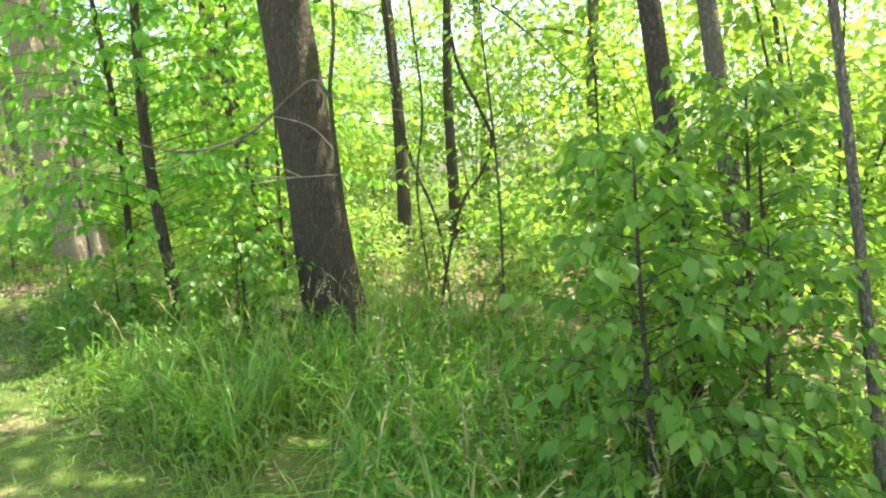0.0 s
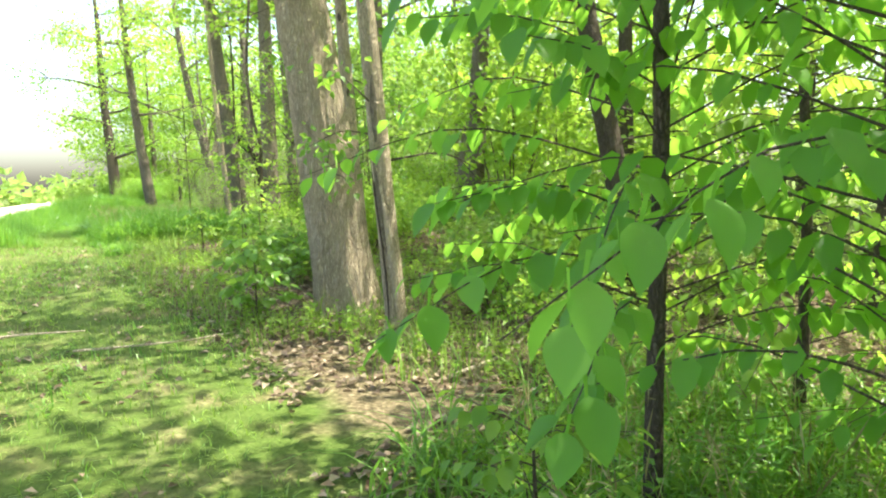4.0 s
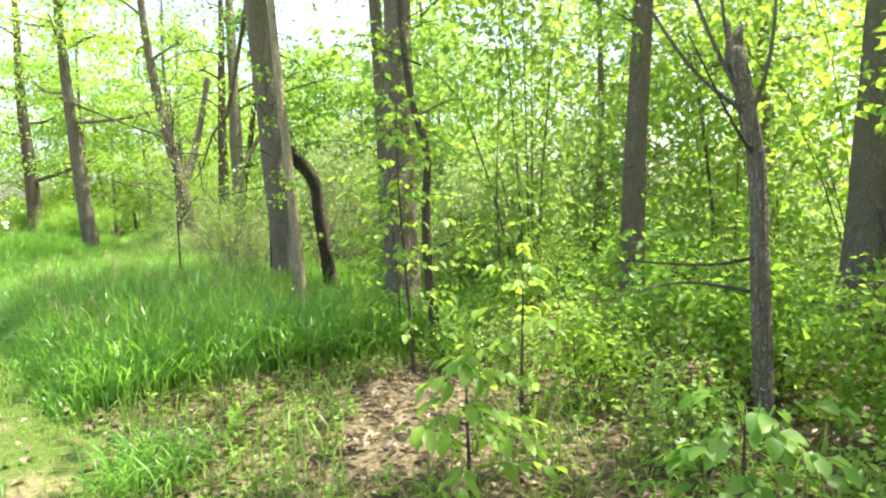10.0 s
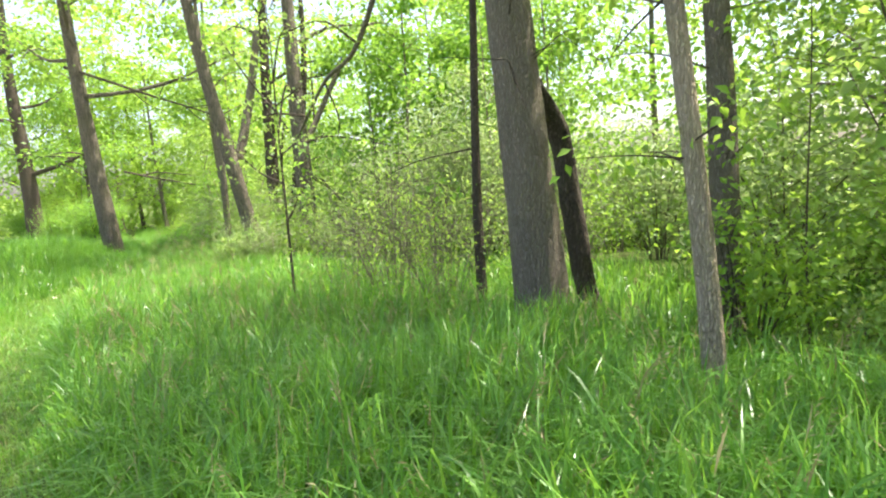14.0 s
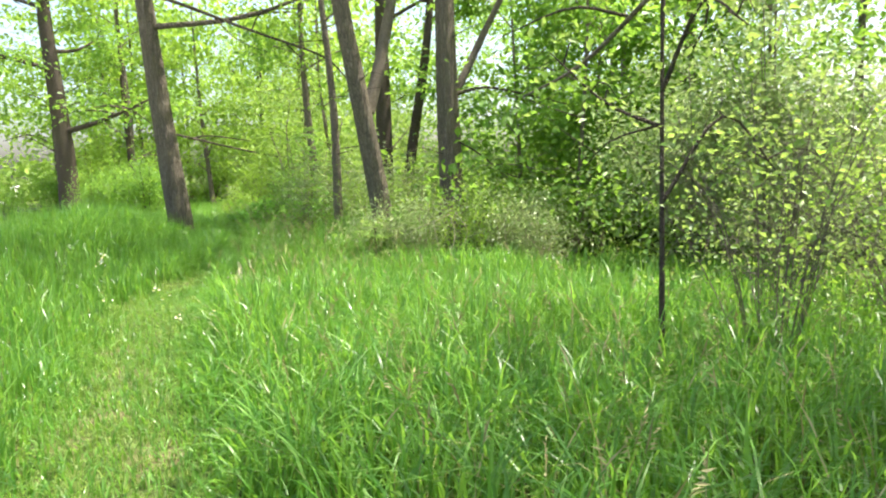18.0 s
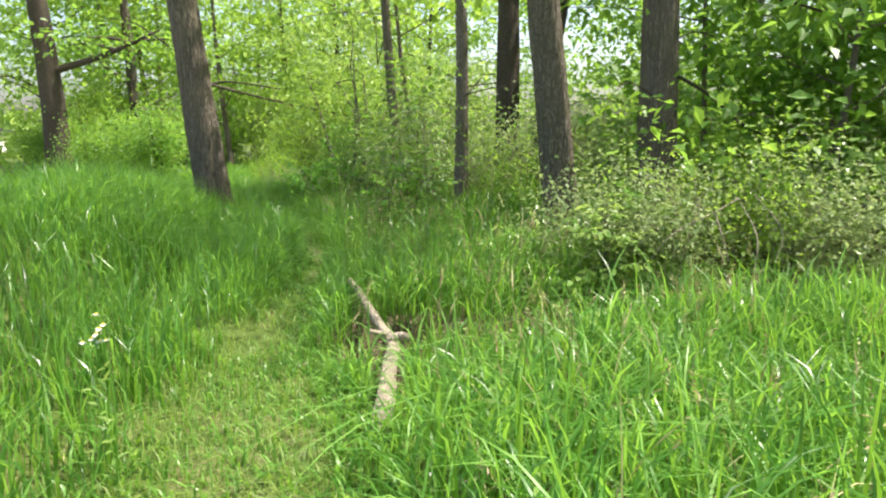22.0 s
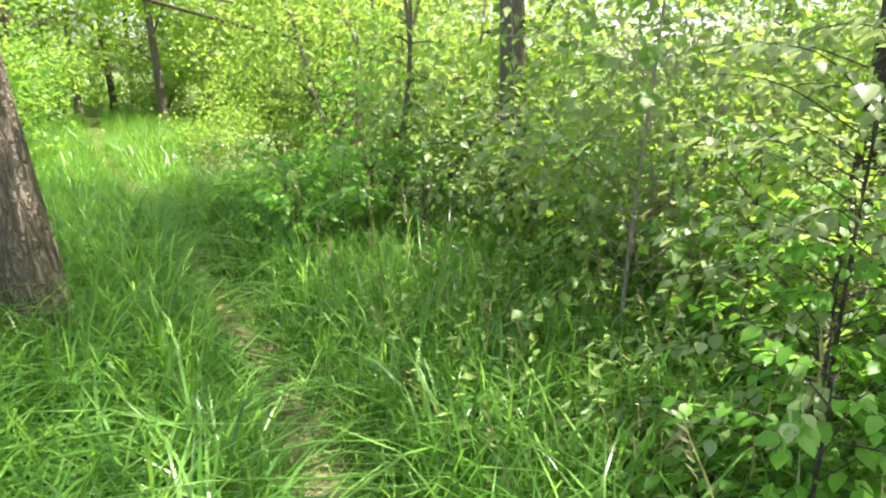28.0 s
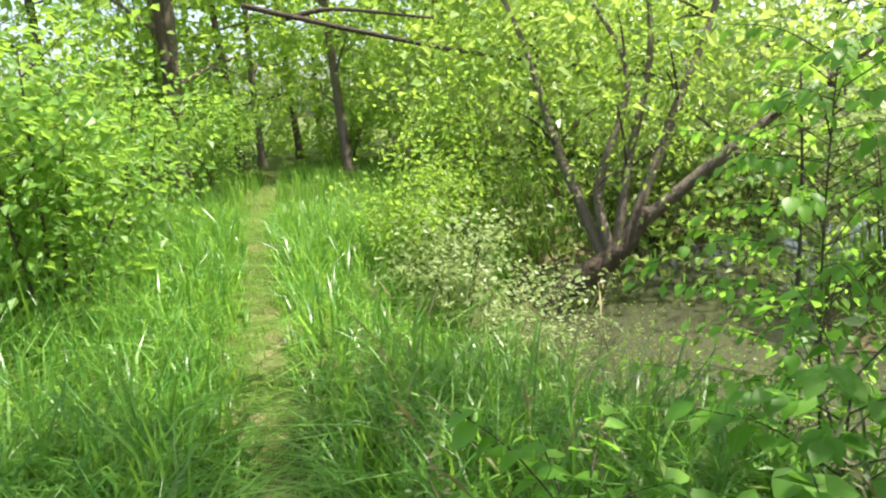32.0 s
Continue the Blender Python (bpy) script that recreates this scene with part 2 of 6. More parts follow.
def plain_material(name, a, b, scale, rough, strength=0.4, dist=0.01):
    m, nt, p, out = material(name)
    n = noise_tex(nt, scale, 6)
    nt.links.new(mix_col(nt, noise_tex(nt, scale * 0.07, 3), ramp(nt, n, [(0.3, a), (0.7, b)]), tuple(0.5 * (x + y) for x, y in zip(a, b))), p.inputs["Base Color"])
    p.inputs["Roughness"].default_value = rough
    bump(nt, p, n, strength, dist)
    return m


ROAD = plain_material("pale_gravel_road", (0.42, 0.39, 0.34), (0.66, 0.62, 0.56), 40, 0.9)
FALLEN = leaf_material("fallen_leaves", (0.075, 0.05, 0.03), (0.18, 0.13, 0.085), (0.38, 0.31, 0.22), (0.3, 0.22, 0.12), 0.15, 0.6)
STRAW = leaf_material("dry_straw", (0.20, 0.17, 0.07), (0.34, 0.31, 0.14), (0.50, 0.46, 0.25), (0.5, 0.4, 0.2), 0.25, 0.6)
PETAL = plain_material("white_petals", (0.72, 0.72, 0.68), (0.85, 0.85, 0.82), 90, 0.6)
YELLOW = plain_material("yellow_flower_centre", (0.6, 0.45, 0.04), (0.75, 0.58, 0.06), 90, 0.6)


def water_material():
    m, nt, p, out = material("creek_water")
    p.inputs["Base Color"].default_value = (0.045, 0.05, 0.028, 1)
    p.inputs["Roughness"].default_value = 0.08
    p.inputs["IOR"].default_value = 1.33
    bump(nt, p, noise_tex(nt, 5, 3), 0.15, 0.02)
    return m


WATER = water_material()


# ---- meshes ----
def mesh_np(name, V, F, mat, soft=False):
    """One mesh from arrays of points and faces; F may be a list of arrays with faces of different size."""
    me = bpy.data.meshes.new(name)
    Fs = [f for f in (F if isinstance(F, list) else [F]) if len(f)]
    idx = np.concatenate([f.ravel() for f in Fs]).astype(np.int32)
    size = np.concatenate([np.full(len(f), f.shape[1]) for f in Fs])
    me.vertices.add(len(V))
    me.vertices.foreach_set("co", np.ascontiguousarray(V, dtype=np.float32).ravel())
    me.loops.add(len(idx))
    me.loops.foreach_set("vertex_index", idx)
    me.polygons.add(len(size))
    me.polygons.foreach_set("loop_start", np.concatenate([[0], np.cumsum(size)[:-1]]).astype(np.int32))
    me.polygons.foreach_set("use_smooth", np.full(len(size), soft))
    me.update(calc_edges=True)
    me.validate()
    me.materials.append(mat)
    return me


def part(name, mesh, parent, label=""):
    ob = new(name, mesh)
    ob.parent = parent
    return tagged(ob, label)


def thing(name, x, y, z, label, category, group="", rz=0.0, size=1.0):
    ob = new(name)
    ob.empty_display_size = 0.1
    ob.matrix_world = pose(x, y, z, 0, 0, rz) @ Matrix.Diagonal((size, size, size, 1))
    return tagged(ob, label, category, group)


def tube(P, r, seg=8, rough=0.0, furrow=0.0, flare=0.0):
    """A tapered tube through the points P with radii r; its bark may be uneven."""
    P, r = np.asarray(P, float), np.asarray(r, float)
    t = unit(np.gradient(P, axis=0))
    ref = np.array([1.0, 0, 0]) if abs(t[:, 2]).mean() > 0.6 else np.array([0, 0, 1.0])
    u = unit(np.cross(t, ref))
    w = np.cross(t, u)
    a = np.linspace(0, 2 * np.pi, seg, endpoint=False)
    A, Z = np.meshgrid(a, np.concatenate([[0], np.cumsum(np.linalg.norm(np.diff(P, axis=0), axis=1))]))
    rad = np.repeat(r[:, None], seg, 1)
    off = uni(0, 60)
    if rough:
        k = 8
        rad = rad * (1 + rough * (2 * vnoise(k * (np.cos(A) + 2) + off, Z * 2.5 + np.sin(A) * 3 + off) - 1))
    if furrow:
        n = max(14, int(r[0] * 2 * np.pi / 0.045))
        wob = 1.6 * vnoise(A * 3 + off, Z * 2.2) + 0.7 * vnoise(A * 9 + off, Z * 7)
        q = A / (2 * np.pi) * n + wob + off
        ridge = np.abs(2 * (q - np.floor(q)) - 1)
        broken = vnoise(np.floor(q) * 7.3 + off, Z * 9)
        rad = rad - furrow * (1 - np.minimum(1, ridge * 2.2)) * (0.35 + broken)
    if flare:
        lob = 0.6 + 0.5 * np.cos(A * 4 + off) + 0.3 * np.cos(A * 7 + off * 2)
        rad = rad * (1 + flare * np.exp(-Z / 0.28) * np.clip(lob, 0.15, 1.4))
    V = P[:, None] + rad[..., None] * (np.cos(A)[..., None] * u[:, None] + np.sin(A)[..., None] * w[:, None])
    n, i, j = len(P), *np.meshgrid(np.arange(len(P) - 1), np.arange(seg), indexing="ij")
    F = np.stack([i * seg + j, i * seg + (j + 1) % seg, (i + 1) * seg + (j + 1) % seg, (i + 1) * seg + j], -1).reshape(-1, 4)
    V = np.concatenate([V.reshape(-1, 3), P[-1:] + t[-1:] * r[-1] * 0.7])
    top = np.stack([(n - 1) * seg + np.arange(seg), (n - 1) * seg + (np.arange(seg) + 1) % seg, np.full(seg, n * seg)], -1)
    return V, [F, top]


def curve(points, n):
    """A smooth line with n points through the given ones."""
    p = np.asarray(points, float)
    if len(p) == 2:
        return p[0] + (p[1] - p[0]) * np.linspace(0, 1, n)[:, None]
    q = np.concatenate([[2 * p[0] - p[1]], p, [2 * p[-1] - p[-2]]])
    out = []
    for u in np.linspace(0, len(p) - 1 - 1e-6, n):
        i, f = int(u), u - int(u)
        a, b, c, d = q[i:i + 4]
        out.append(0.5 * (2 * b + (c - a) * f + (2 * a - 5 * b + 4 * c - d) * f * f + (3 * b - a - 3 * c + d) * f ** 3))
    return np.array(out)


def join(pieces):
    """Joins (V, F) pieces into one; F lists of arrays."""
    Vs, by, k = [], {}, 0
    for V, F in pieces:
        for f in F if isinstance(F, list) else [F]:
            if len(f):
                by.setdefault(f.shape[1], []).append(f + k)
        Vs.append(V)
        k += len(V)
    return np.concatenate(Vs), [np.concatenate(v) for v in by.values()]


def leaves(P, axis, normal, length, width, fold=0.25):
    """Pointed leaves, folded along the midrib: two triangles each."""
    n = len(P)
    axis = unit(axis)
    side = unit(np.cross(axis, normal))
    nor = np.cross(side, axis)
    L, W = np.broadcast_to(length, n)[:, None], np.broadcast_to(width, n)[:, None]
    tip = P + axis * L - nor * L * 0.12
    mid = P + axis * L * 0.42
    V = np.stack([P, mid + side * W + nor * W * fold, tip, mid - side * W + nor * W * fold], 1).reshape(-1, 3)
    b = np.arange(n)[:, None] * 4
    return V, np.concatenate([b + [0, 1, 2], b + [0, 2, 3]])


def leaf_arrays(length, width, few=False):
    """A near leaf along x with a curved midrib, an oval pointed outline and a stalk."""
    xs = np.array([0, 0.12, 0.3, 0.5, 0.7, 0.87, 1.0])
    ws = np.array([0.02, 0.55, 0.95, 1.0, 0.75, 0.35, 0.01]) * width
    if few:
        xs, ws = xs[[0, 2, 4, 6]], ws[[0, 2, 4, 6]]
    n = len(xs)
    mid = np.stack([xs * length, np.zeros(n), -0.22 * length * xs ** 2], 1)
    up = np.stack([mid[:, 0] - 0.03 * length, ws, mid[:, 2] + 0.28 * ws], 1)
    i = np.arange(n - 1)
    F = np.concatenate([np.stack([i, i + 1, i + n + 1, i + n], 1), np.stack([i, i + 2 * n, i + 2 * n + 1, i + 1], 1)] + ([] if few else [[[21, 22, 23, 24]]]))
    if few:
        return np.concatenate([mid, up, up * [1, -1, 1]]), F
    stalk = np.array([[-0.25 * length, 0.004, 0.03], [-0.25 * length, -0.004, 0.03], [0, -0.003, 0], [0, 0.003, 0]])
    return np.concatenate([mid, up, up * [1, -1, 1], stalk]), F


def rand_dirs(n):
    v = rng.normal(size=(n, 3))
    return unit(v)


def foliage(centres, spread, count, size, flat=0.45, droop=0.35, aspect=0.32, jitter=0.35):
    """Leaves in clumps round the given centres."""
    c = np.asarray(centres, float)
    k = rng.integers(0, len(c), count)
    sp = np.broadcast_to(spread, len(c))[k][:, None]
    off = np.clip(rng.normal(size=(count, 3)), -1.9, 1.9) * sp * [1, 1, flat]
    P = c[k] + off
    ax = rand_dirs(count) * [1, 1, 0.5] + unit(off) * 0.5
    ax[:, 2] -= droop
    nor = rand_dirs(count) * 0.7
    nor[:, 2] += 0.9
    L = size * uni(1 - jitter, 1 + jitter, count)
    return leaves(P, ax, nor, L, L * aspect)


# ---- the plan: the trail, the lie of the land, the creek and the road ----
TRAIL = np.array([(13.5, -18.0), (0, 0), (-1.54, 2.23), (-3.4, 4.2), (-5.47, 6.91), (-6.97, 8.55), (-9.29, 10.57), (-11.08, 12.8), (-13.33, 14.72),
                  (-15.95, 17.14), (-18.08, 19.76), (-19.69, 22.01), (-21.06, 24.45), (-21.95, 26.6), (-22.4, 28.6), (-22.75, 30.5), (-23.7, 32.8),
                  (-25.07, 35.1), (-26.5, 37.05), (-28.0, 39.2), (-30.4, 42.6), (-33.6, 47.9), (-38.0, 55.0), (-62.0, 95.0)])
SEG = np.linalg.norm(np.diff(TRAIL, axis=0), axis=1)
ARC = np.concatenate([[0], np.cumsum(SEG)]) - SEG[0]  # metres walked, 0 at the start
LEVEL_S = [-10, 0, 2.7, 6.5, 9, 14, 20, 24, 28, 33, 38, 44, 60]
LEVEL_Z = [0.0, 0.06, 0.22, 0.38, 0.46, 0.60, 0.66, 0.63, 0.48, 0.40, 0.36, 0.36, 0.42]
CREEK = np.array([(60.0, 38.0), (24.0, 34.5), (4.0, 33.0), (-5.0, 32.2), (-10.5, 31.6), (-14.6, 31.4), (-16.0, 34.5), (-18.8, 37.6), (-22.6, 39.3), (-25.2, 41.2), (-25.4, 44.2), (-21.0, 50.0), (-8.0, 60.0), (14.0, 72.0), (50.0, 92.0)])
GULLY = np.array([(-14.8, 31.0), (-17.4, 29.3), (-19.3, 28.55), (-20.5, 27.8), (-21.3, 27.6)])
ROAD_AT, ROAD_WAY, ROAD_SIDE = np.array([-26.6, 25.7]), np.array([-0.6, 0.8]), np.array([-0.8, -0.6])
WATER_Z = -0.62


def along(line, x, y):
    """Nearest point of a line of points: distance, signed to the right, and metres along it."""
    p = np.stack([np.asarray(x, float), np.asarray(y, float)], -1)
    best, sd, arc, run = np.full(p.shape[:-1], 1e9), np.zeros(p.shape[:-1]), np.zeros(p.shape[:-1]), 0.0
    for a, b in zip(line[:-1], line[1:]):
        d = b - a
        n = np.hypot(*d)
        w = d / n
        u = np.clip(((p - a) @ w), 0, n)
        q = p - a - u[..., None] * w
        dist = np.hypot(q[..., 0], q[..., 1])
        near = dist < best
        best = np.where(near, dist, best)
        sd = np.where(near, np.sign(q[..., 0] * w[1] - q[..., 1] * w[0]) * dist, sd)
        arc = np.where(near, run + u, arc)
        run += n
    return sd, arc


def trail_sd(x, y):
    d, s = along(TRAIL, x, y)
    return s - SEG[0], d


def at_trail(s, d):
    """Place at s metres along the trail and d metres to its right."""
    s, d = np.asarray(s, float), np.asarray(d, float)
    x, y = np.interp(s, ARC, TRAIL[:, 0]), np.interp(s, ARC, TRAIL[:, 1])
    e = 0.8
    tx, ty = np.interp(s + e, ARC, TRAIL[:, 0]) - np.interp(s - e, ARC, TRAIL[:, 0]), np.interp(s + e, ARC, TRAIL[:, 1]) - np.interp(s - e, ARC, TRAIL[:, 1])
    n = np.hypot(tx, ty)
    return x + ty / n * d, y - tx / n * d


def road_d(x, y):
    return (np.asarray(x) - ROAD_AT[0]) * ROAD_SIDE[0] + (np.asarray(y) - ROAD_AT[1]) * ROAD_SIDE[1]


def height(x, y):
    """The lie of the land."""
    x, y = np.asarray(x, float), np.asarray(y, float)
    s, d = trail_sd(x, y)
    z = np.interp(s, LEVEL_S, LEVEL_Z)
    z = z - 0.14 * smooth(d, 1.0, 6.0) * (1 - smooth(s, 22, 27)) + 0.56 * smooth(-d, 0.8, 2.9) * smooth(s, 22, 31) * (1 - smooth(s, 43, 49))
    z = z + 0.10 * (vnoise(x * 0.7 + 9, y * 0.7) - 0.5) + 0.05 * (vnoise(x * 2.3, y * 2.3 + 5) - 0.5) * smooth(np.abs(d), 0.3, 1.2)
    z = z - 0.05 * smooth(s, 35, 38) * (1 - smooth(np.abs(d), 0.12, 0.4))
    z = z + 0.5 * np.exp(-(((x + 19.6) / 1.9) ** 2 + ((y - 31.6) / 1.5) ** 2))
    dc, _ = along(CREEK, x, y)
    z = z - 1.35 * (1 - smooth(np.abs(dc), 0.9, 3.3))
    dg, ag = along(GULLY, x, y)
    z = z - (0.95 - 0.04 * ag) * (1 - smooth(np.abs(dg), 0.22, 0.6)) * smooth(np.abs(dc), 0.6, 2.6)
    r = road_d(x, y)
    z = z + (0.42 - z) * smooth(r, -2.5, -0.2)
    far = smooth(np.hypot(x + 15, y - 22), 60, 160)
    return z + (0.3 - z) * far


def build_ground():
    grow = lambda lo, f0, f1, hi: np.concatenate([lo - np.geomspace(0.5, 1500, 26)[::-1], np.arange(lo, f0, 0.42), np.arange(f0, f1, 0.16), np.arange(f1, hi, 0.42), hi + np.geomspace(0.5, 1500, 26)])
    xs, ys = grow(-40.0, -32.0, -18.5, 8.0), grow(-6.0, 26.0, 45.0, 52.0)
    X, Y = np.meshgrid(xs, ys)
    V = np.stack([X, Y, height(X, Y)], -1).reshape(-1, 3)
    nx, i, j = len(xs), *np.meshgrid(np.arange(len(ys) - 1), np.arange(len(xs) - 1), indexing="ij")
    F = np.stack([i * nx + j, i * nx + j + 1, (i + 1) * nx + j + 1, (i + 1) * nx + j], -1).reshape(-1, 4)
    me = mesh_np("ground", V, F, GROUND, True)
    s, d = trail_sd(V[:, 0], V[:, 1])
    trail = 0.86 * (0.62 + 0.62 * vnoise(s * 1.7, d * 2.5 + 3)) * (1 - smooth(np.abs(d + 0.1 * np.sin(s * 1.9)), 0.04, 0.24)) * smooth(s, 36, 39) * (1 - 0.25 * smooth(s, 42, 46)) * (1 - 0.5 * smooth(s, 47, 53)) + 0.46 * (1 - smooth(np.abs(d), 0.2, 0.75)) * (1 - smooth(s, 34, 37))
    litter = smooth(d, 0.5, 1.4) * smooth(s, 6.5, 9) * (1 - smooth(s, 19, 20.5)) * (1 - 0.9 * smooth(d, 6, 9.5)) + (0.55 * smooth(d, 1.2, 3) + 0.3 * smooth(d, 3.2, 5.0)) * (1 - 0.95 * smooth(d, 5.5, 9)) * (1 - 0.6 * smooth(s, 20, 23))
    dg, _ = along(GULLY, V[:, 0], V[:, 1])
    dc, _ = along(CREEK, V[:, 0], V[:, 1])
    litter = np.maximum(litter, 1.1 * (1 - smooth(np.abs(dg), 0.5, 0.75)))
    litter = np.maximum(litter, 0.75 * (1 - smooth(np.abs(dc), 1.5, 2.4)))
    for key, val in (("trail", trail), ("litter", np.clip(litter, 0, 1.1))):
        me.attributes.new(key, "FLOAT", "POINT").data.foreach_set("value", val.astype(np.float32))
    tagged(new("ground", me), "uneven woodland ground with grass, brown leaf litter and a worn dirt trail", "ground", kind="structure")


build_ground()


def build_road():
    us = np.concatenate([np.arange(-60, 160, 2.0), [200, 300, 500, 900]])
    ws = np.array([0.0, 0.25, 1.6, 3.1, 4.6, 5.95, 6.2])
    zs = np.array([-0.06, 0.02, 0.06, 0.09, 0.06, 0.02, -0.06]) + 0.44
    U, W = np.meshgrid(us, ws, indexing="ij")
    W = W + np.where((W < 0.1) | (W > 6.1), 0.35 * (vnoise(U * 0.5, W) - 0.5), 0)
    P = ROAD_AT + U[..., None] * ROAD_WAY + W[..., None] * ROAD_SIDE
    V = np.concatenate([P, np.broadcast_to(zs, U.shape)[..., None]], -1).reshape(-1, 3)
    n, i, j = len(ws), *np.meshgrid(np.arange(len(us) - 1), np.arange(len(ws) - 1), indexing="ij")
    F = np.stack([i * n + j, (i + 1) * n + j, (i + 1) * n + j + 1, i * n + j + 1], -1).reshape(-1, 4)
    tagged(new("road", mesh_np("road", V, F, ROAD, True)), "pale sunlit gravel road beside the grass verge", "road", kind="structure")


build_road()


def build_water():
    c = curve(CREEK, 120)
    t = unit(np.gradient(c, axis=0))
    side = np.stack([t[:, 1], -t[:, 0]], -1)
    w = np.linspace(-2.6, 2.6, 7)
    V = np.concatenate([(c[:, None] + side[:, None] * w[None, :, None]).reshape(-1, 2), np.full((120 * 7, 1), WATER_Z)], 1)
    i, j = np.meshgrid(np.arange(119), np.arange(6), indexing="ij")
    F = np.stack([i * 7 + j, i * 7 + j + 1, (i + 1) * 7 + j + 1, (i + 1) * 7 + j], -1).reshape(-1, 4)
    tagged(new("water", mesh_np("water", V, F, WATER, True)), "still brownish creek water between grassy banks", "water", kind="structure")


build_water()


def hz(x, y):
    return float(height(np.array([x]), np.array([y]))[0])


# ---- trees ----
rng = np.random.default_rng(30)
STANDING = []


def trunk_line(lean, tall, bend, n):
    z = np.linspace(-0.15, tall, n)
    ph = uni(0, 6.28)
    wob = bend * np.sin(z * uni(0.5, 0.9) + ph) - bend * math.sin(ph)
    k = 1 - 0.35 * smooth(z, 3.5, tall)
    return np.stack([lean[0] * z * k + wob, lean[1] * z * k + wob * uni(-1, 1), z], 1)


def tree(x, y, lean, dia, tall, bark, leaf, label, crown_at=4.0, crown_r=2.6, crown_n=1500, leaf_size=0.16, detail=1, limbs=5, group="", bend=0.05, top_cut=False, name="tree"):
    """A tree with a tapered trunk, limbs that reach its clumps of leaves, and the clumps."""
    z0 = hz(x, y)
    ob = thing(name, x, y, z0, label, "tree", group)
    seg, rings = ((14, 22), (44, 60), (132, 140))[detail]
    c = trunk_line(lean, tall, bend, rings)
    if detail == 2:  # more rings where one can see them
        c = curve(c[[int(v) for v in (np.linspace(0, 1, 40) ** 1.5 * (rings - 1))]], rings)
    h = np.clip(c[:, 2] / tall, 0, 1)
    r = dia / 2 * (1.04 - 0.78 * h ** 0.9)
    V, F = tube(c, r, seg, rough=0.05, furrow=(0, 0.006, 0.012)[detail] * min(1.0, dia / 0.35), flare=0.5 if dia > 0.2 else 0.25)
    part("trunk", mesh_np("trunk", V, F, bark, True), ob)
    if not crown_n:
        return ob, c, r
    centres, spreads = [], []
    at = lambda q: np.array([np.interp(q, c[:, 2], c[:, k]) for k in range(3)])
    for k in range(limbs):
        q = crown_at + (tall - crown_at) * (k + uni(0.1, 0.9)) / limbs * 0.9
        a = k * 2.4 + uni(-0.5, 0.5)
        reach = crown_r * uni(0.6, 1.1) * (1 - 0.45 * (q - crown_at) / max(tall - crown_at, 1))
        s = at(q)
        m = s + np.array([math.cos(a) * reach * 0.5, math.sin(a) * reach * 0.5, uni(0.1, 0.7)])
        e = s + np.array([math.cos(a) * reach, math.sin(a) * reach, uni(0.0, 1.2)])
        lr = max(0.018, 0.38 * np.interp(q, c[:, 2], r))
        lc = curve([s, m, e], 9)
        pieces = [tube(lc, np.linspace(lr, lr * 0.3, 9), 6)]
        for _ in range(3):
            u = int(uni(3, 8))
            tip = lc[u] + rand_dirs(1)[0] * [1, 1, 0.5] * reach * 0.45
            pieces.append(tube(curve([lc[u], (lc[u] + tip) / 2 + [0, 0, 0.1], tip], 4), np.linspace(lr * 0.45, lr * 0.12, 4), 4))
            centres.append(tip)
            spreads.append(reach * 0.2)
        part("limb", mesh_np("limb", *join(pieces), bark, True), ob)
        centres += [e, lc[6]]
        spreads += [reach * 0.28, reach * 0.24]
    centres.append(c[-1])
    spreads.append(crown_r * 0.3)
    V, F = foliage(centres, np.array(spreads), crown_n, leaf_size)
    part("crown", mesh_np("crown", V, F, leaf, False), ob)
    STANDING.append((x, y, ob, c, r, bark, leaf, dia))
    return ob, c, r


GREY = "tall tree with grey-brown furrowed bark at the wood's edge"
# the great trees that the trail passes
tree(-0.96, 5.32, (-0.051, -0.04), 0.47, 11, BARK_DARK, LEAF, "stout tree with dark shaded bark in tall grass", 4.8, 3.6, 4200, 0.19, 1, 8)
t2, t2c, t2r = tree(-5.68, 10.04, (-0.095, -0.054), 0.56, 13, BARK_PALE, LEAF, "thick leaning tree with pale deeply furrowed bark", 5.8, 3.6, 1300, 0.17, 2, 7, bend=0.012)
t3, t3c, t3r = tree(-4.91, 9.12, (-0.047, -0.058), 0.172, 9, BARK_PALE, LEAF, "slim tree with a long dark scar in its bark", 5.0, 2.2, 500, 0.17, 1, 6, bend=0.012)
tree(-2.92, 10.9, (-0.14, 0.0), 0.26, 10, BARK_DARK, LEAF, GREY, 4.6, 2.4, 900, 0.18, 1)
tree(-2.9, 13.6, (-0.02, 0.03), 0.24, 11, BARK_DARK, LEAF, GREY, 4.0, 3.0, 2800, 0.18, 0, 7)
tree(-5.35, 14.83, (0.10, -0.03), 0.34, 11, BARK, LEAF, GREY, 4.0, 2.5, 1700, 0.15, 0)
v1, v1c, v1r = tree(-7.43, 13.71, (-0.025, 0.026), 0.22, 10, BARK_PALE, LEAF_BRIGHT, "slim pale tree with a black rotten limb stub", 4.0, 2.3, 840, 0.14, 1)
tree(-6.45, 12.3, (-0.168, 0.0), 0.13, 8.5, BARK_PALE, LEAF, "thin leaning tree with pale bark", 4.0, 1.9, 600, 0.13, 1, 4)
v5, v5c, v5r = tree(-5.99, 11.35, (-0.07, 0.05), 0.185, 9, BARK_PALE, LEAF, "pale slim tree with knots along its trunk", 4.2, 2.0, 600, 0.13, 1, 4, bend=0.03)
tree(-6.1, 17.3, (0.15, 0.1), 0.41, 12, BARK, LEAF, GREY, 4.5, 2.8, 1500, 0.16, 0)
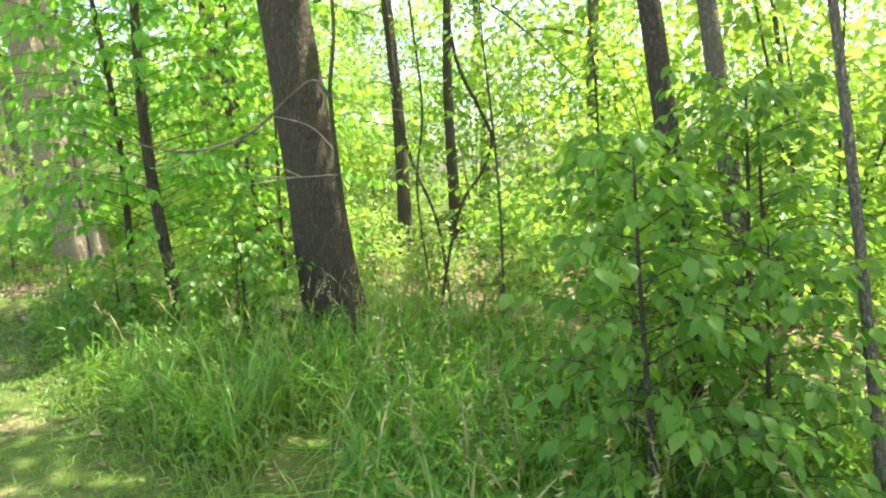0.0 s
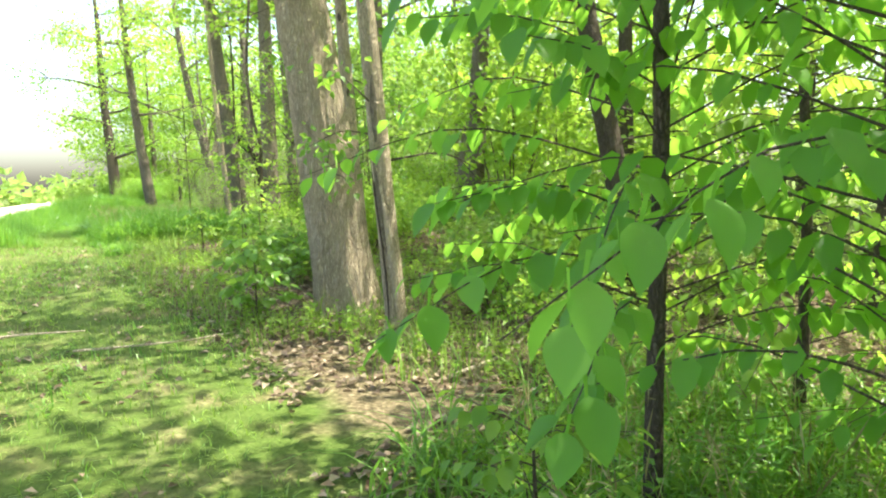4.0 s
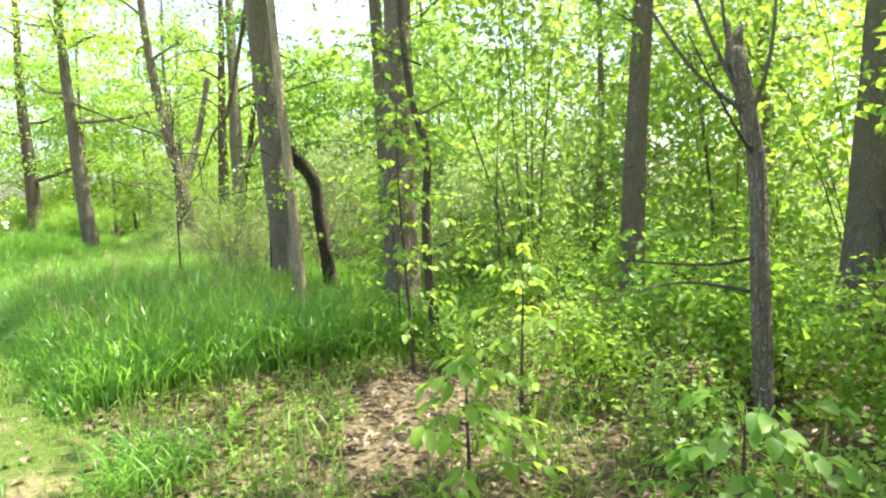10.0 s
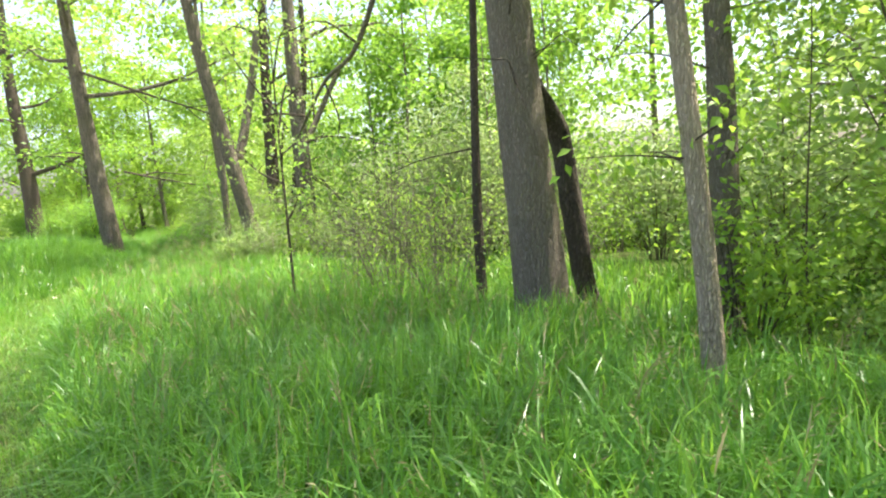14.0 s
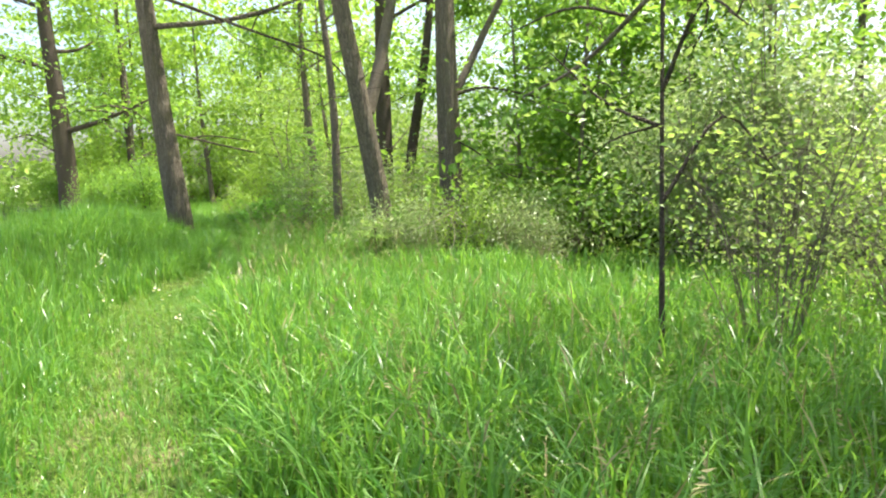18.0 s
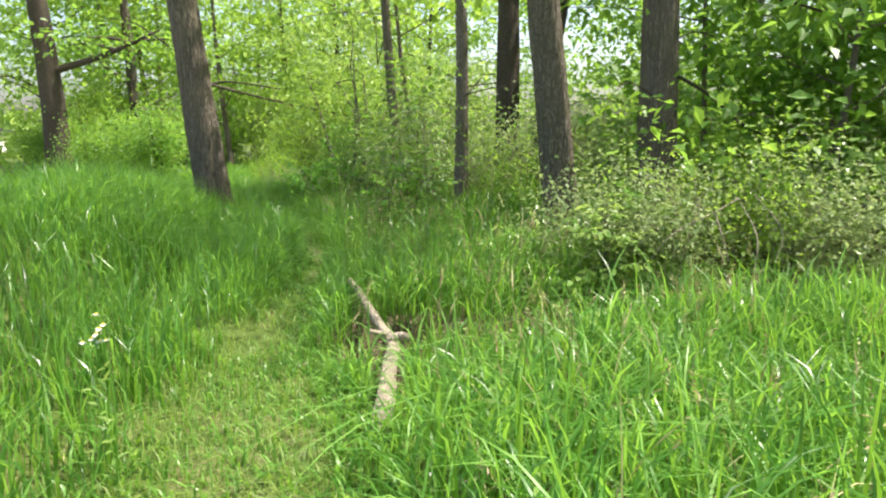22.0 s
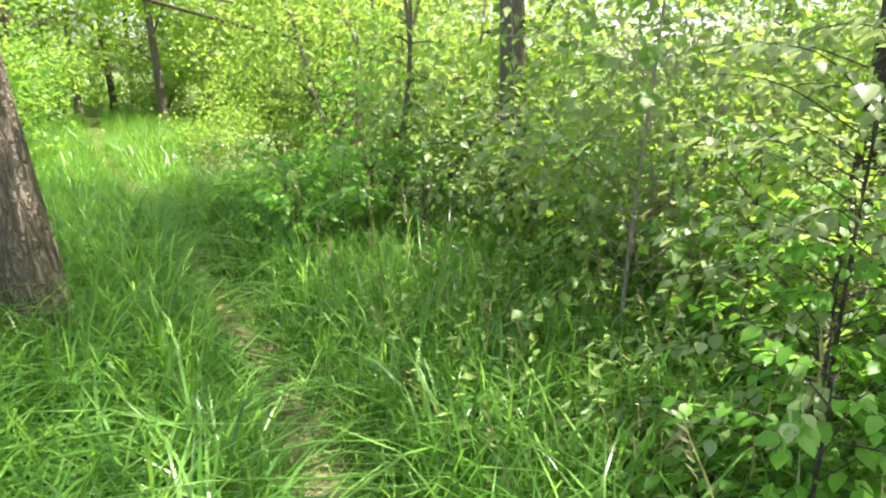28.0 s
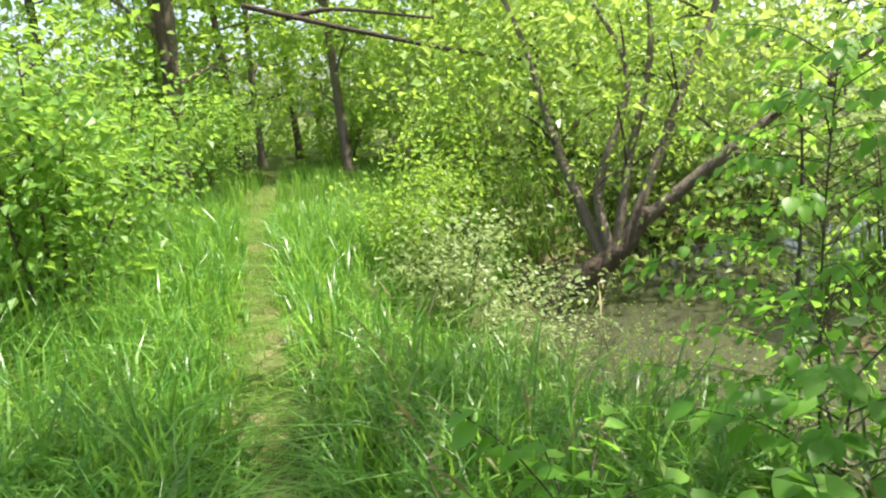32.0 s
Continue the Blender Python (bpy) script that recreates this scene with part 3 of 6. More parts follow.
u1, u1c, u1r = tree(-13.05, 20.9, (-0.068, -0.06), 0.49, 12, BARK, LEAF_BRIGHT, "tall smooth grey-brown tree rising from lush grass", 5.0, 3.4, 3000, 0.17, 1, 8, bend=0.012)
tree(-12.14, 18.75, (-0.044, 0.006), 0.145, 9, BARK_PALE, LEAF_BRIGHT, "thin pale tree beside a thicker one", 4.5, 1.9, 540, 0.14, 1, 4)
tree(-11.42, 20.78, (-0.016, 0.009), 0.28, 11, BARK, LEAF_BRIGHT, GREY, 4.5, 2.6, 2800, 0.15, 1)
tree(-13.68, 21.72, (0.01, 0.02), 0.12, 7, BARK_DARK, LEAF, "thin dark young tree", 3.0, 1.7, 1000, 0.11, 0, 4)
tree(-10.68, 18.16, (-0.016, 0.05), 0.41, 12, BARK, LEAF, "stout tree with rough scaly bark and a vine", 5.0, 3.0, 1500, 0.15, 1, 6)
tree(-8.07, 18.15, (0.032, -0.023), 0.28, 11, BARK, LEAF, GREY, 4.5, 3.0, 1400, 0.18, 1, 7)
l1, l1c, l1r = tree(-25.49, 33.66, (-0.061, -0.064), 0.56, 13, BARK_RIDGED, LEAF_BRIGHT, "great leaning tree alone in deep grass by the trail", 4.9, 4.4, 5200, 0.16, 2, 9, bend=0.012)
tree(-34.8, 42.4, (-0.02, -0.03), 0.78, 14, BARK_DARK, LEAF, "broad dark tree at the edge of the road", 2.4, 4.6, 4200, 0.19, 0, 9)
n1, n1c, n1r = tree(-19.93, 31.05, (-0.116, -0.193), 0.4, 12, BARK_RIDGED, LEAF_BRIGHT, "leaning tree above a pale bramble thicket", 5.0, 3.0, 1300, 0.16, 1, 6, bend=0.012)
n2, n2c, n2r = tree(-18.71, 31.84, (-0.007, 0.0), 0.5, 13, BARK_RIDGED, LEAF_DARK, "stout tree with ridged brown bark above the creek", 4.6, 3.2, 900, 0.16, 1, 7, bend=0.012)
tree(-20.7, 34.6, (0.03, 0.05), 0.46, 12, BARK_DARK, LEAF_DARK, GREY, 4.6, 2.8, 320, 0.17, 0, 6)
tree(-20.3, 34.75, (0.14, 0.08), 0.3, 11, BARK_DARK, LEAF, GREY, 4.6, 2.2, 220, 0.17, 0, 4)
tree(-21.25, 32.42, (-0.03, -0.04), 0.2, 9.5, BARK, LEAF, GREY, 4.0, 2.0, 260, 0.14, 1, 4)
tree(-22.83, 36.08, (-0.02, -0.01), 0.23, 9.5, BARK, LEAF, GREY, 3.9, 2.7, 2100, 0.17, 1, 7)
tree(-16.36, 23.4, (0.01, 0.0), 0.045, 4.2, BARK_DARK, LEAF_PALE, "slender young tree in the lush grass", 1.0, 1.0, 520, 0.07, 0, 7, bend=0.03)
tree(-13.4, 29.6, (-0.1, -0.2), 0.07, 6, BARK, LEAF_PALE, "slender young tree at the edge of the grass", 1.6, 1.5, 700, 0.10, 0, 6)

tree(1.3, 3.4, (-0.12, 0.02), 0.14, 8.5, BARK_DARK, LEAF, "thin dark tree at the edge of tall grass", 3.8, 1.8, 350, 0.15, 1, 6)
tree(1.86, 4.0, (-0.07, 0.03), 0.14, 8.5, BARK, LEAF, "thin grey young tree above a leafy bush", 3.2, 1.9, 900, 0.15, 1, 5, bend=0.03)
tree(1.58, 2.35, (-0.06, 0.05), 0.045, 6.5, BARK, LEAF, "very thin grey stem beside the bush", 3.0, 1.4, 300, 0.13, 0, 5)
# unseen tree, added so that its crown shades the bush and grass
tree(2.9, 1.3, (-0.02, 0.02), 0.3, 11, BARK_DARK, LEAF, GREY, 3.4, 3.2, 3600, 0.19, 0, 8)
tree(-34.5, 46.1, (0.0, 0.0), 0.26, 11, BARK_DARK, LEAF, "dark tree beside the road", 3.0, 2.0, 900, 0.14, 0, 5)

# added beside the last stretch; its crown throws shade on the trail
tree(-22.5, 37.9, (-0.10, -0.05), 0.13, 9, BARK, LEAF_BRIGHT, "slim tree added on the bank to shade the trail", 4.4, 2.6, 1700, 0.17, 0, 7)
# out of view too: added to cast shade on the tall grass
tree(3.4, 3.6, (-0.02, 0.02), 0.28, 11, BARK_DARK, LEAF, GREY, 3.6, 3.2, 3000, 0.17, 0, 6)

for q in ((-36.9, 51.5, 1.4), (-37.6, 56.0, 1.6), (-39.5, 61.0, 1.4), (-31.6, 54.6, 1.5), (-34.0, 60.0, 1.2), (-28.0, 50.8, 1.3), (-24.6, 52.6, 1.2), (-29.6, 57.5, 1.2), (-38.4, 46.6, 1.6), (-21.0, 55.0, 1.2)):
    tree(q[0], q[1], (uni(-0.06, 0.06), uni(-0.06, 0.06)), 0.26, uni(9, 12), BARK_DARK, LEAF_BRIGHT, "sunlit tree where the trail goes on", q[2], 3.1, 1700, 0.19, 0, 12)

# two trees added for their high crowns, which shade the litter and shrubs
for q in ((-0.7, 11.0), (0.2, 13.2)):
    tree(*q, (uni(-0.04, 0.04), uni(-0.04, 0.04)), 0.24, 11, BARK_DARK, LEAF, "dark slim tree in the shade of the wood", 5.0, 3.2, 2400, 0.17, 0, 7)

# a scar, a hollow, knots and a bare limb
rng = np.random.default_rng(31)
def scar(tree_ob, c, r, z0, z1, ang, width, mat, name, label):
    """A strip of dark bare wood let into a trunk."""
    n = 14
    z = np.linspace(z0, z1, n)
    w = width * np.sin(np.linspace(0.25, math.pi - 0.15, n)) * (0.8 + 0.4 * rng.random(n))
    rows = []
    for k in range(n):
        p = np.array([np.interp(z[k], c[:, 2], c[:, m]) for m in range(3)])
        rr = np.interp(z[k], c[:, 2], r) + 0.003
        a = ang + 0.25 * math.sin(z[k] * 3)
        for q, lift in ((-1, 0.0), (-0.5, 0.008), (0.5, 0.008), (1, 0.0)):
            b = a + q * w[k] / rr
            rows.append(p + np.array([math.cos(b), math.sin(b), 0]) * (rr + lift))
    i, j = np.meshgrid(np.arange(n - 1), np.arange(3), indexing="ij")
    F = np.stack([i * 4 + j, i * 4 + j + 1, (i + 1) * 4 + j + 1, (i + 1) * 4 + j], -1).reshape(-1, 4)
    part(name, mesh_np(name, np.array(rows), F, mat, True), tree_ob, label)


scar(t3, t3c, t3r, 0.1, 1.75, -2.1, 0.011, BARK_DARK, "bark_scar", "long dark scar in the bark")
for zs, ze, an, wd, mt, nm in ((0.75, 1.5, -1.75, 0.022, BARK, "dark patch where bark peeled off"), (1.6, 2.1, -1.3, 0.026, BARK, "dark patch where bark peeled off"), (0.3, 1.2, -1.35, 0.034, DEADWOOD, "pale streak of bare wood"), (1.3, 2.0, -1.95, 0.026, DEADWOOD, "pale streak of bare wood")):
    scar(t3, t3c, t3r, zs, ze, an, wd, mt, "bark_patch", nm)
scar(v1, v1c, v1r, 0.2, 1.45, -2.75, 0.022, ROTWOOD, "hollow", "dark cleft down the trunk")
for zk, ak in ((1.12, -1.3), (2.25, -1.2), (2.35, -2.2), (3.1, -1.6)):
    scar(v5, v5c, v5r, zk - 0.05, zk + 0.05, ak, 0.022, BARK_DARK, "knot", "dark round knot")


def world_tube(name, pts, r0, r1, mat, parent, n=24, seg=9, label="", rough=0.12):
    """A branch through places of the world, hung under a thing."""
    o = np.array(parent.matrix_world.translation)
    P = curve(np.array(pts, float) - o, n)
    return part(name, mesh_np(name, *tube(P, np.linspace(r0, r1, n), seg, rough=rough), mat, True), parent, label)


world_tube("limb", [(-13.35, 20.9, 6.4), (-14.3, 22.3, 5.3), (-15.19, 23.44, 4.02), (-15.9, 24.24, 3.7), (-16.7, 25.2, 3.0), (-17.3, 25.9, 2.75)], 0.05, 0.012, BARK, u1, label="long bare drooping limb")
for q in (((-15.19, 23.44, 4.02), (-15.6, 23.2, 4.3), (-16.3, 23.3, 4.15)), ((-15.9, 24.24, 3.7), (-15.8, 24.5, 3.2), (-15.9, 24.7, 2.9)), ((-16.4, 24.8, 3.3), (-16.9, 24.6, 3.35), (-17.5, 24.9, 3.2)),
          ((-14.6, 22.6, 4.9), (-15.4, 22.6, 5.1), (-16.4, 22.9, 4.9))):
    world_tube("twig", q, 0.02, 0.005, BARK_DARK, u1, 8, 5)

world_tube("limb", [(-20.2, 31.1, 3.1), (-20.05, 31.25, 3.7), (-19.95, 31.35, 4.2), (-19.75, 31.5, 5.2), (-19.6, 31.7, 6.4)], 0.13, 0.09, BARK, n1, 26, 18, "second trunk forking upwards")
world_tube("limb", [(-18.72, 31.8, 3.2), (-18.46, 32.0, 3.75), (-18.05, 32.23, 4.6), (-17.64, 32.4, 5.4)], 0.09, 0.06, BARK, n2, 20, 14)
world_tube("limb", [(-18.72, 31.8, 3.4), (-18.0, 31.9, 3.55), (-17.2, 32.1, 3.4), (-16.4, 32.3, 3.2)], 0.035, 0.012, BARK_DARK, n2, 20, 7)
world_tube("limb", [(-18.72, 31.75, 2.6), (-18.2, 31.7, 2.3), (-17.7, 31.8, 1.9), (-17.2, 31.9, 1.7)], 0.025, 0.008, BARK_DARK, n2, 16, 7)
world_tube("limb", [(-26.45, 33.75, 6.4), (-24.92, 32.96, 5.83), (-23.17, 32.98, 5.12), (-21.63, 32.99, 4.51), (-20.9, 32.4, 3.9)], 0.05, 0.014, BARK_DARK, l1, 26, 8, "long bare limb reaching over the trail")
for q in (((-23.17, 32.98, 5.12), (-22.9, 33.0, 5.5), (-22.2, 33.1, 5.7)), ((-22.4, 32.98, 4.8), (-22.0, 33.1, 4.4), (-21.5, 33.1, 4.0)), ((-24.0, 32.97, 5.45), (-23.6, 33.1, 5.0), (-23.0, 33.2, 4.7)), ((-26.3, 34.0, 3.3), (-26.9, 34.0, 3.7), (-27.5, 34.1, 3.8))):
    world_tube("twig", q, 0.018, 0.005, BARK_DARK, l1, 9, 5)

world_tube("limb", [(-6.08, 9.72, 4.35), (-6.06, 9.2, 3.99), (-6.26, 8.57, 3.51), (-6.51, 8.09, 3.24), (-6.85, 7.68, 2.97)], 0.035, 0.008, BARK_DARK, t2, 20, 7, "leafy limb drooping over the verge")
part("limb_foliage", mesh_np("limb_foliage", *foliage(np.array([(-6.2, 8.6, 3.6), (-6.4, 8.3, 3.4), (-6.5, 8.1, 3.35), (-6.3, 8.6, 3.4), (-6.7, 7.9, 3.2), (-6.2, 8.8, 3.6)]) - np.array(t2.matrix_world.translation), 0.15, 260, 0.075), LEAF), t2)

# leafy sprigs and bare side branches along the trunks
def trunk_twigs(ob, c, r, bark, leaf, dia, sprigs, bare):
    V0, many = [], []
    for k in range(sprigs + bare):
        q = uni(1.3, 4.4)
        a = uni(0, 6.28)
        p = np.array([np.interp(q, c[:, 2], c[:, m]) for m in range(3)])
        rr = float(np.interp(q, c[:, 2], r)) * 0.9
        d = np.array([math.cos(a), math.sin(a), 0])
        ln = uni(0.35, 0.8) if k < sprigs else uni(0.7, 1.6)
        s = p + d * rr
        e = s + d * ln + np.array([0, 0, ln * uni(-0.3, 0.35)])
        m = (s + e) / 2 + np.array([uni(-0.08, 0.08), uni(-0.08, 0.08), ln * uni(0.02, 0.15)])
        tw = curve([s, m, e], 7)
        part("twig", mesh_np("twig", *tube(tw, np.linspace(0.008 if k < sprigs else 0.011, 0.002, 7), 5), TWIG if k < sprigs else BARK_DARK, True), ob)
        if k < sprigs:
            many += [tw[3], tw[4], tw[5], tw[6]]
        else:
            for _ in range(2):
                u = int(uni(2, 6))
                part("twig", mesh_np("twig", *tube(curve([tw[u], tw[u] + rand_dirs(1)[0] * ln * 0.35 + d * ln * 0.15], 4), np.linspace(0.005, 0.0015, 4), 4), BARK_DARK, True), ob)
    if many:
        part("sprig_foliage", mesh_np("sprig_foliage", *foliage(many, 0.1, sprigs * 26, 0.075, 0.7, 0.6, 0.34), leaf), ob)


for q in list(STANDING):
    s_at, d_at = trail_sd(q[0], q[1])
    if -1 < d_at < 6.5 and 5.5 < s_at < 40:
        trunk_twigs(*q[2:], 7 if s_at < 24 else 4, 3)

# a crooked thin tree before the stout scaly one
crooked = thing("young_tree", -10.13, 16.85, hz(-10.13, 16.85), "thin crooked young tree with sparse leaves", "tree")
world_tube("trunk", [(-10.12, 16.85, 0.45), (-10.15, 16.85, 0.9), (-10.2, 16.85, 1.45), (-10.2, 16.85, 2.05), (-10.18, 16.85, 2.6), (-10.32, 16.85, 3.15), (-10.4, 16.9, 4.2), (-10.3, 17.0, 5.6)], 0.055, 0.025, BARK_DARK, crooked, 60, 16, rough=0.1)
crooked_tips = []
for q in range(9):
    p = np.array([-10.2, 16.85, 1.6 + 0.45 * q])
    e = p + np.array([math.cos(q * 2.4), math.sin(q * 2.4), 0.25]) * uni(0.5, 1.1)
    world_tube("branch", (p, (p + e) / 2 + [0, 0, 0.06], e), 0.012, 0.003, BARK_DARK, crooked, 8, 5)
    crooked_tips += [e, (p + 2 * e) / 3]
part("crown", mesh_np("crown", *foliage(np.array(crooked_tips) - np.array(crooked.matrix_world.translation), 0.2, 700, 0.085), LEAF_BRIGHT), crooked)

# standing dead wood
rng = np.random.default_rng(32)
def dead_trunk(x, y, pts, r0, r1, mat, label, ragged=5, name="dead_tree"):
    z0 = hz(x, y)
    ob = thing(name, x, y, z0, label, "dead tree")
    P = curve(np.array(pts, float) - [x, y, z0], 22)
    part("trunk", mesh_np("trunk", *tube(P, np.linspace(r0, r1, 22), 16, rough=0.22, furrow=0.006), mat, True), ob)
    tip = P[-1]
    for k in range(ragged):
        d = rand_dirs(1)[0] * [0.5, 0.5, 0.2]
        s = tip + d * r1 * 1.4 - [0, 0, 0.08]
        part("splinter", mesh_np("splinter", *tube(curve([s, s + [d[0] * 0.02, d[1] * 0.02, uni(0.1, 0.28)]], 4), [r1 * 0.5, r1 * 0.4, r1 * 0.25, 0.004], 5), mat, True), ob)
    return ob


snag = dead_trunk(-7.94, 14.32, [(-7.93, 14.32, 0.3), (-7.97, 14.31, 0.98), (-8.0, 14.3, 1.6), (-8.01, 14.3, 2.2), (-8.07, 14.28, 2.52), (-8.14, 14.28, 2.86)], 0.056, 0.05, BARK, "broken snag with a splintered rusty top", 8)
for q in (((-8.03, 14.3, 2.3), (-8.2, 14.1, 2.45), (-8.45, 14.0, 2.9)), ((-8.0, 14.28, 1.75), (-8.3, 14.2, 1.72), (-8.75, 14.1, 1.76)), ((-8.0, 14.3, 1.55), (-8.4, 14.4, 1.6), (-8.9, 14.3, 1.5))):
    world_tube("twig", q, 0.012, 0.004, TWIG, snag, 9, 5)
for q in (((-8.1, 14.28, 2.6), (-8.3, 14.25, 3.0), (-8.55, 14.2, 3.7), (-8.6, 14.2, 4.3)), ((-8.08, 14.28, 2.55), (-8.2, 14.3, 3.1), (-8.3, 14.35, 4.4)), ((-8.05, 14.28, 2.5), (-7.95, 14.25, 3.0), (-7.93, 14.2, 4.4)), ((-8.06, 14.28, 2.5), (-8.45, 14.1, 2.8), (-8.9, 14.0, 3.5))):
    world_tube("twig", q, 0.013, 0.006, TWIG_GREY, snag, 14, 6)
world_tube("dead_limb", [(-7.5, 13.62, 1.35), (-7.58, 13.6, 1.5), (-7.66, 13.58, 1.68), (-7.71, 13.57, 1.85), (-7.76, 13.57, 2.02)], 0.045, 0.02, ROTWOOD, v1, 12, 9, "black rotten limb stub", 0.3)
dead_trunk(-12.55, 21.4, [(-12.5, 21.52, 0.45), (-12.62, 21.5, 1.1), (-12.7, 21.5, 1.8), (-12.79, 21.45, 2.5), (-12.98, 21.2, 2.85), (-13.1, 21.0, 3.05)], 0.12, 0.10, ROTWOOD, "rotten black trunk broken off and leaning on a living tree")


# ---- undergrowth ----
rng = np.random.default_rng(33)
def shrub_form(name, mats, stems, tall, wide, count, size, label, base=0.05, flat=0.7, aspect=0.33, droop=0.35, twigs=6, loose=0.16, girth=1.0):
    """A many-stemmed bush: arching stems, side twigs, clumps of leaves along them."""
    ob = thing(name, 0, 0, 0, label, "shrub")
    centres = []
    for k in range(stems):
        a, tilt = k * 2.4 + uni(-0.6, 0.6), uni(0.2, 1.0)
        e = np.array([math.cos(a) * wide * tilt, math.sin(a) * wide * tilt, tall * uni(0.6, 1.05) * (1.1 - 0.4 * tilt)])
        b = np.array([math.cos(a) * 0.1, math.sin(a) * 0.1, -0.08])
        m = b + (e - b) * 0.5 + np.array([0, 0, tall * 0.16])
        c = curve([b, m, e], 8)
        r0 = girth * (0.004 + 0.0045 * min(tall, 2.2) * uni(0.7, 1.2))
        pieces = [tube(c[[0, 2, 4, 6, 7]], np.linspace(r0, r0 * 0.3, 5), 4)]
        for _ in range(twigs):
            u = int(uni(1, 8))
            tip = c[u] + (rand_dirs(1)[0] + [0, 0, 0.2]) * (0.15 + wide * uni(0.25, 0.55))
            tip[2] = max(tip[2], 0.08)
            pieces.append(tube(curve([c[u], (c[u] + tip) / 2 + [0, 0, 0.04], tip], 3), np.linspace(r0 * 0.45, r0 * 0.12, 3), 3))
            centres += [tip, (tip + c[u]) / 2]
        centres += [c[-1], c[-2], c[4], c[3]]
        part("stem", mesh_np("stem", *join(pieces), mats[1], True), ob)
    centres = np.array([q for q in centres if q[2] > base * tall])
    V, F = foliage(centres, loose * wide + 0.04, count, size, flat, droop, aspect)
    V[:, 2] = np.maximum(V[:, 2], 0.02)
    part("foliage", mesh_np("foliage", V, F, mats[0], False), ob)
    return ob


def scatter(forms, spots, group, lo=0.8, hi=1.2, sink=0.03):
    """Puts the forms, each once, then copies of them, on the given places."""
    for k, (x, y, *size) in enumerate(spots):
        f = forms[k % len(forms)]
        sc = size[0] if size else uni(lo, hi)
        m = pose(x, y, hz(x, y) - sink, 0, 0, uni(0, 360))
        if k < len(forms):
            f.matrix_world = m
            f.scale = (sc, sc, sc)
            tagged(f, group=group)
        else:
            o = copy_thing(f, m)
            o.scale = (sc, sc, sc)


def spread_spots(n, s0, s1, d0, d1, gap, bias=1.0):
    out = []
    for _ in range(n * 30):
        s, d = uni(s0, s1), d0 + (d1 - d0) * rng.random() ** bias
        x, y = (float(v) for v in at_trail(s, d))
        dc = abs(float(along(CREEK, x, y)[0]))
        if dc > 1.6 and all(math.hypot(x - a, y - b) > gap for a, b in out):
            out.append((x, y))
        if len(out) == n:
            break
    return out


under = [shrub_form("young_tree", (LEAF_BRIGHT, TWIG), 6, 4.4, 1.6, 2450, 0.115, "leafy young trees in bright spring green", 0.04),
         shrub_form("young_tree", (LEAF_PALE, TWIG), 6, 5.2, 1.7, 2450, 0.115, "leafy young trees in pale fresh green", 0.04),
         shrub_form("young_tree", (LEAF_BRIGHT, TWIG), 7, 3.4, 1.5, 2400, 0.11, "leafy young trees in bright spring green", 0.04)]
scatter(under, [q for q in spread_spots(34, -5, 23, 6.0, 15, 1.8) if not (0.0 < q[0] / q[1] < 0.24 and 7 < q[1] < 15)] + spread_spots(14, 56, 74, -6.5, 12, 2.2), "undergrowth of the wood", 0.8, 1.35)
low = [shrub_form("shrub", (LEAF, TWIG), 7, 1.3, 0.75, 1125, 0.095, "low leafy green shrub under the trees", 0.05),
       shrub_form("shrub", (LEAF_BRIGHT, TWIG), 7, 1.8, 0.85, 1275, 0.090, "light green leafy shrub under the trees", 0.05),
       shrub_form("shrub", (LEAF_PALE, TWIG), 8, 1.1, 0.8, 1125, 0.090, "pale green low shrub under the trees", 0.05)]
scatter(low, spread_spots(34, 7, 24, 4.2, 9, 0.95) + spread_spots(32, -4, 7, 3.6, 9, 0.9) + [(3.2, 5.8, 0.9), (4.2, 7.0, 1.0), (2.6, 7.2, 0.9), (5.0, 8.2, 1.1), (3.6, 8.8, 1.1), (-7.7, 13.2, 0.5), (-4.3, 10.4, 0.7), (-3.6, 11.4, 0.8), (-4.6, 11.6, 0.7), (-3.9, 9.6, 0.5), (-3.1, 10.2, 0.75), (-4.9, 12.4, 0.7), (-4.0, 12.6, 0.8), (-3.4, 8.6, 0.5), (-8.4, 14.2, 0.5), (-6.9, 11.9, 0.4), (-8.9, 15.2, 0.5), (-9.4, 16.0, 0.45), (-9.7, 17.2, 0.6), (-7.5, 15.5, 0.6), (-8.6, 16.6, 0.6), (-9.9, 16.3, 0.4), (-7.0, 14.6, 0.6)],
        "low shrubs of the wood floor", 0.45, 0.95)
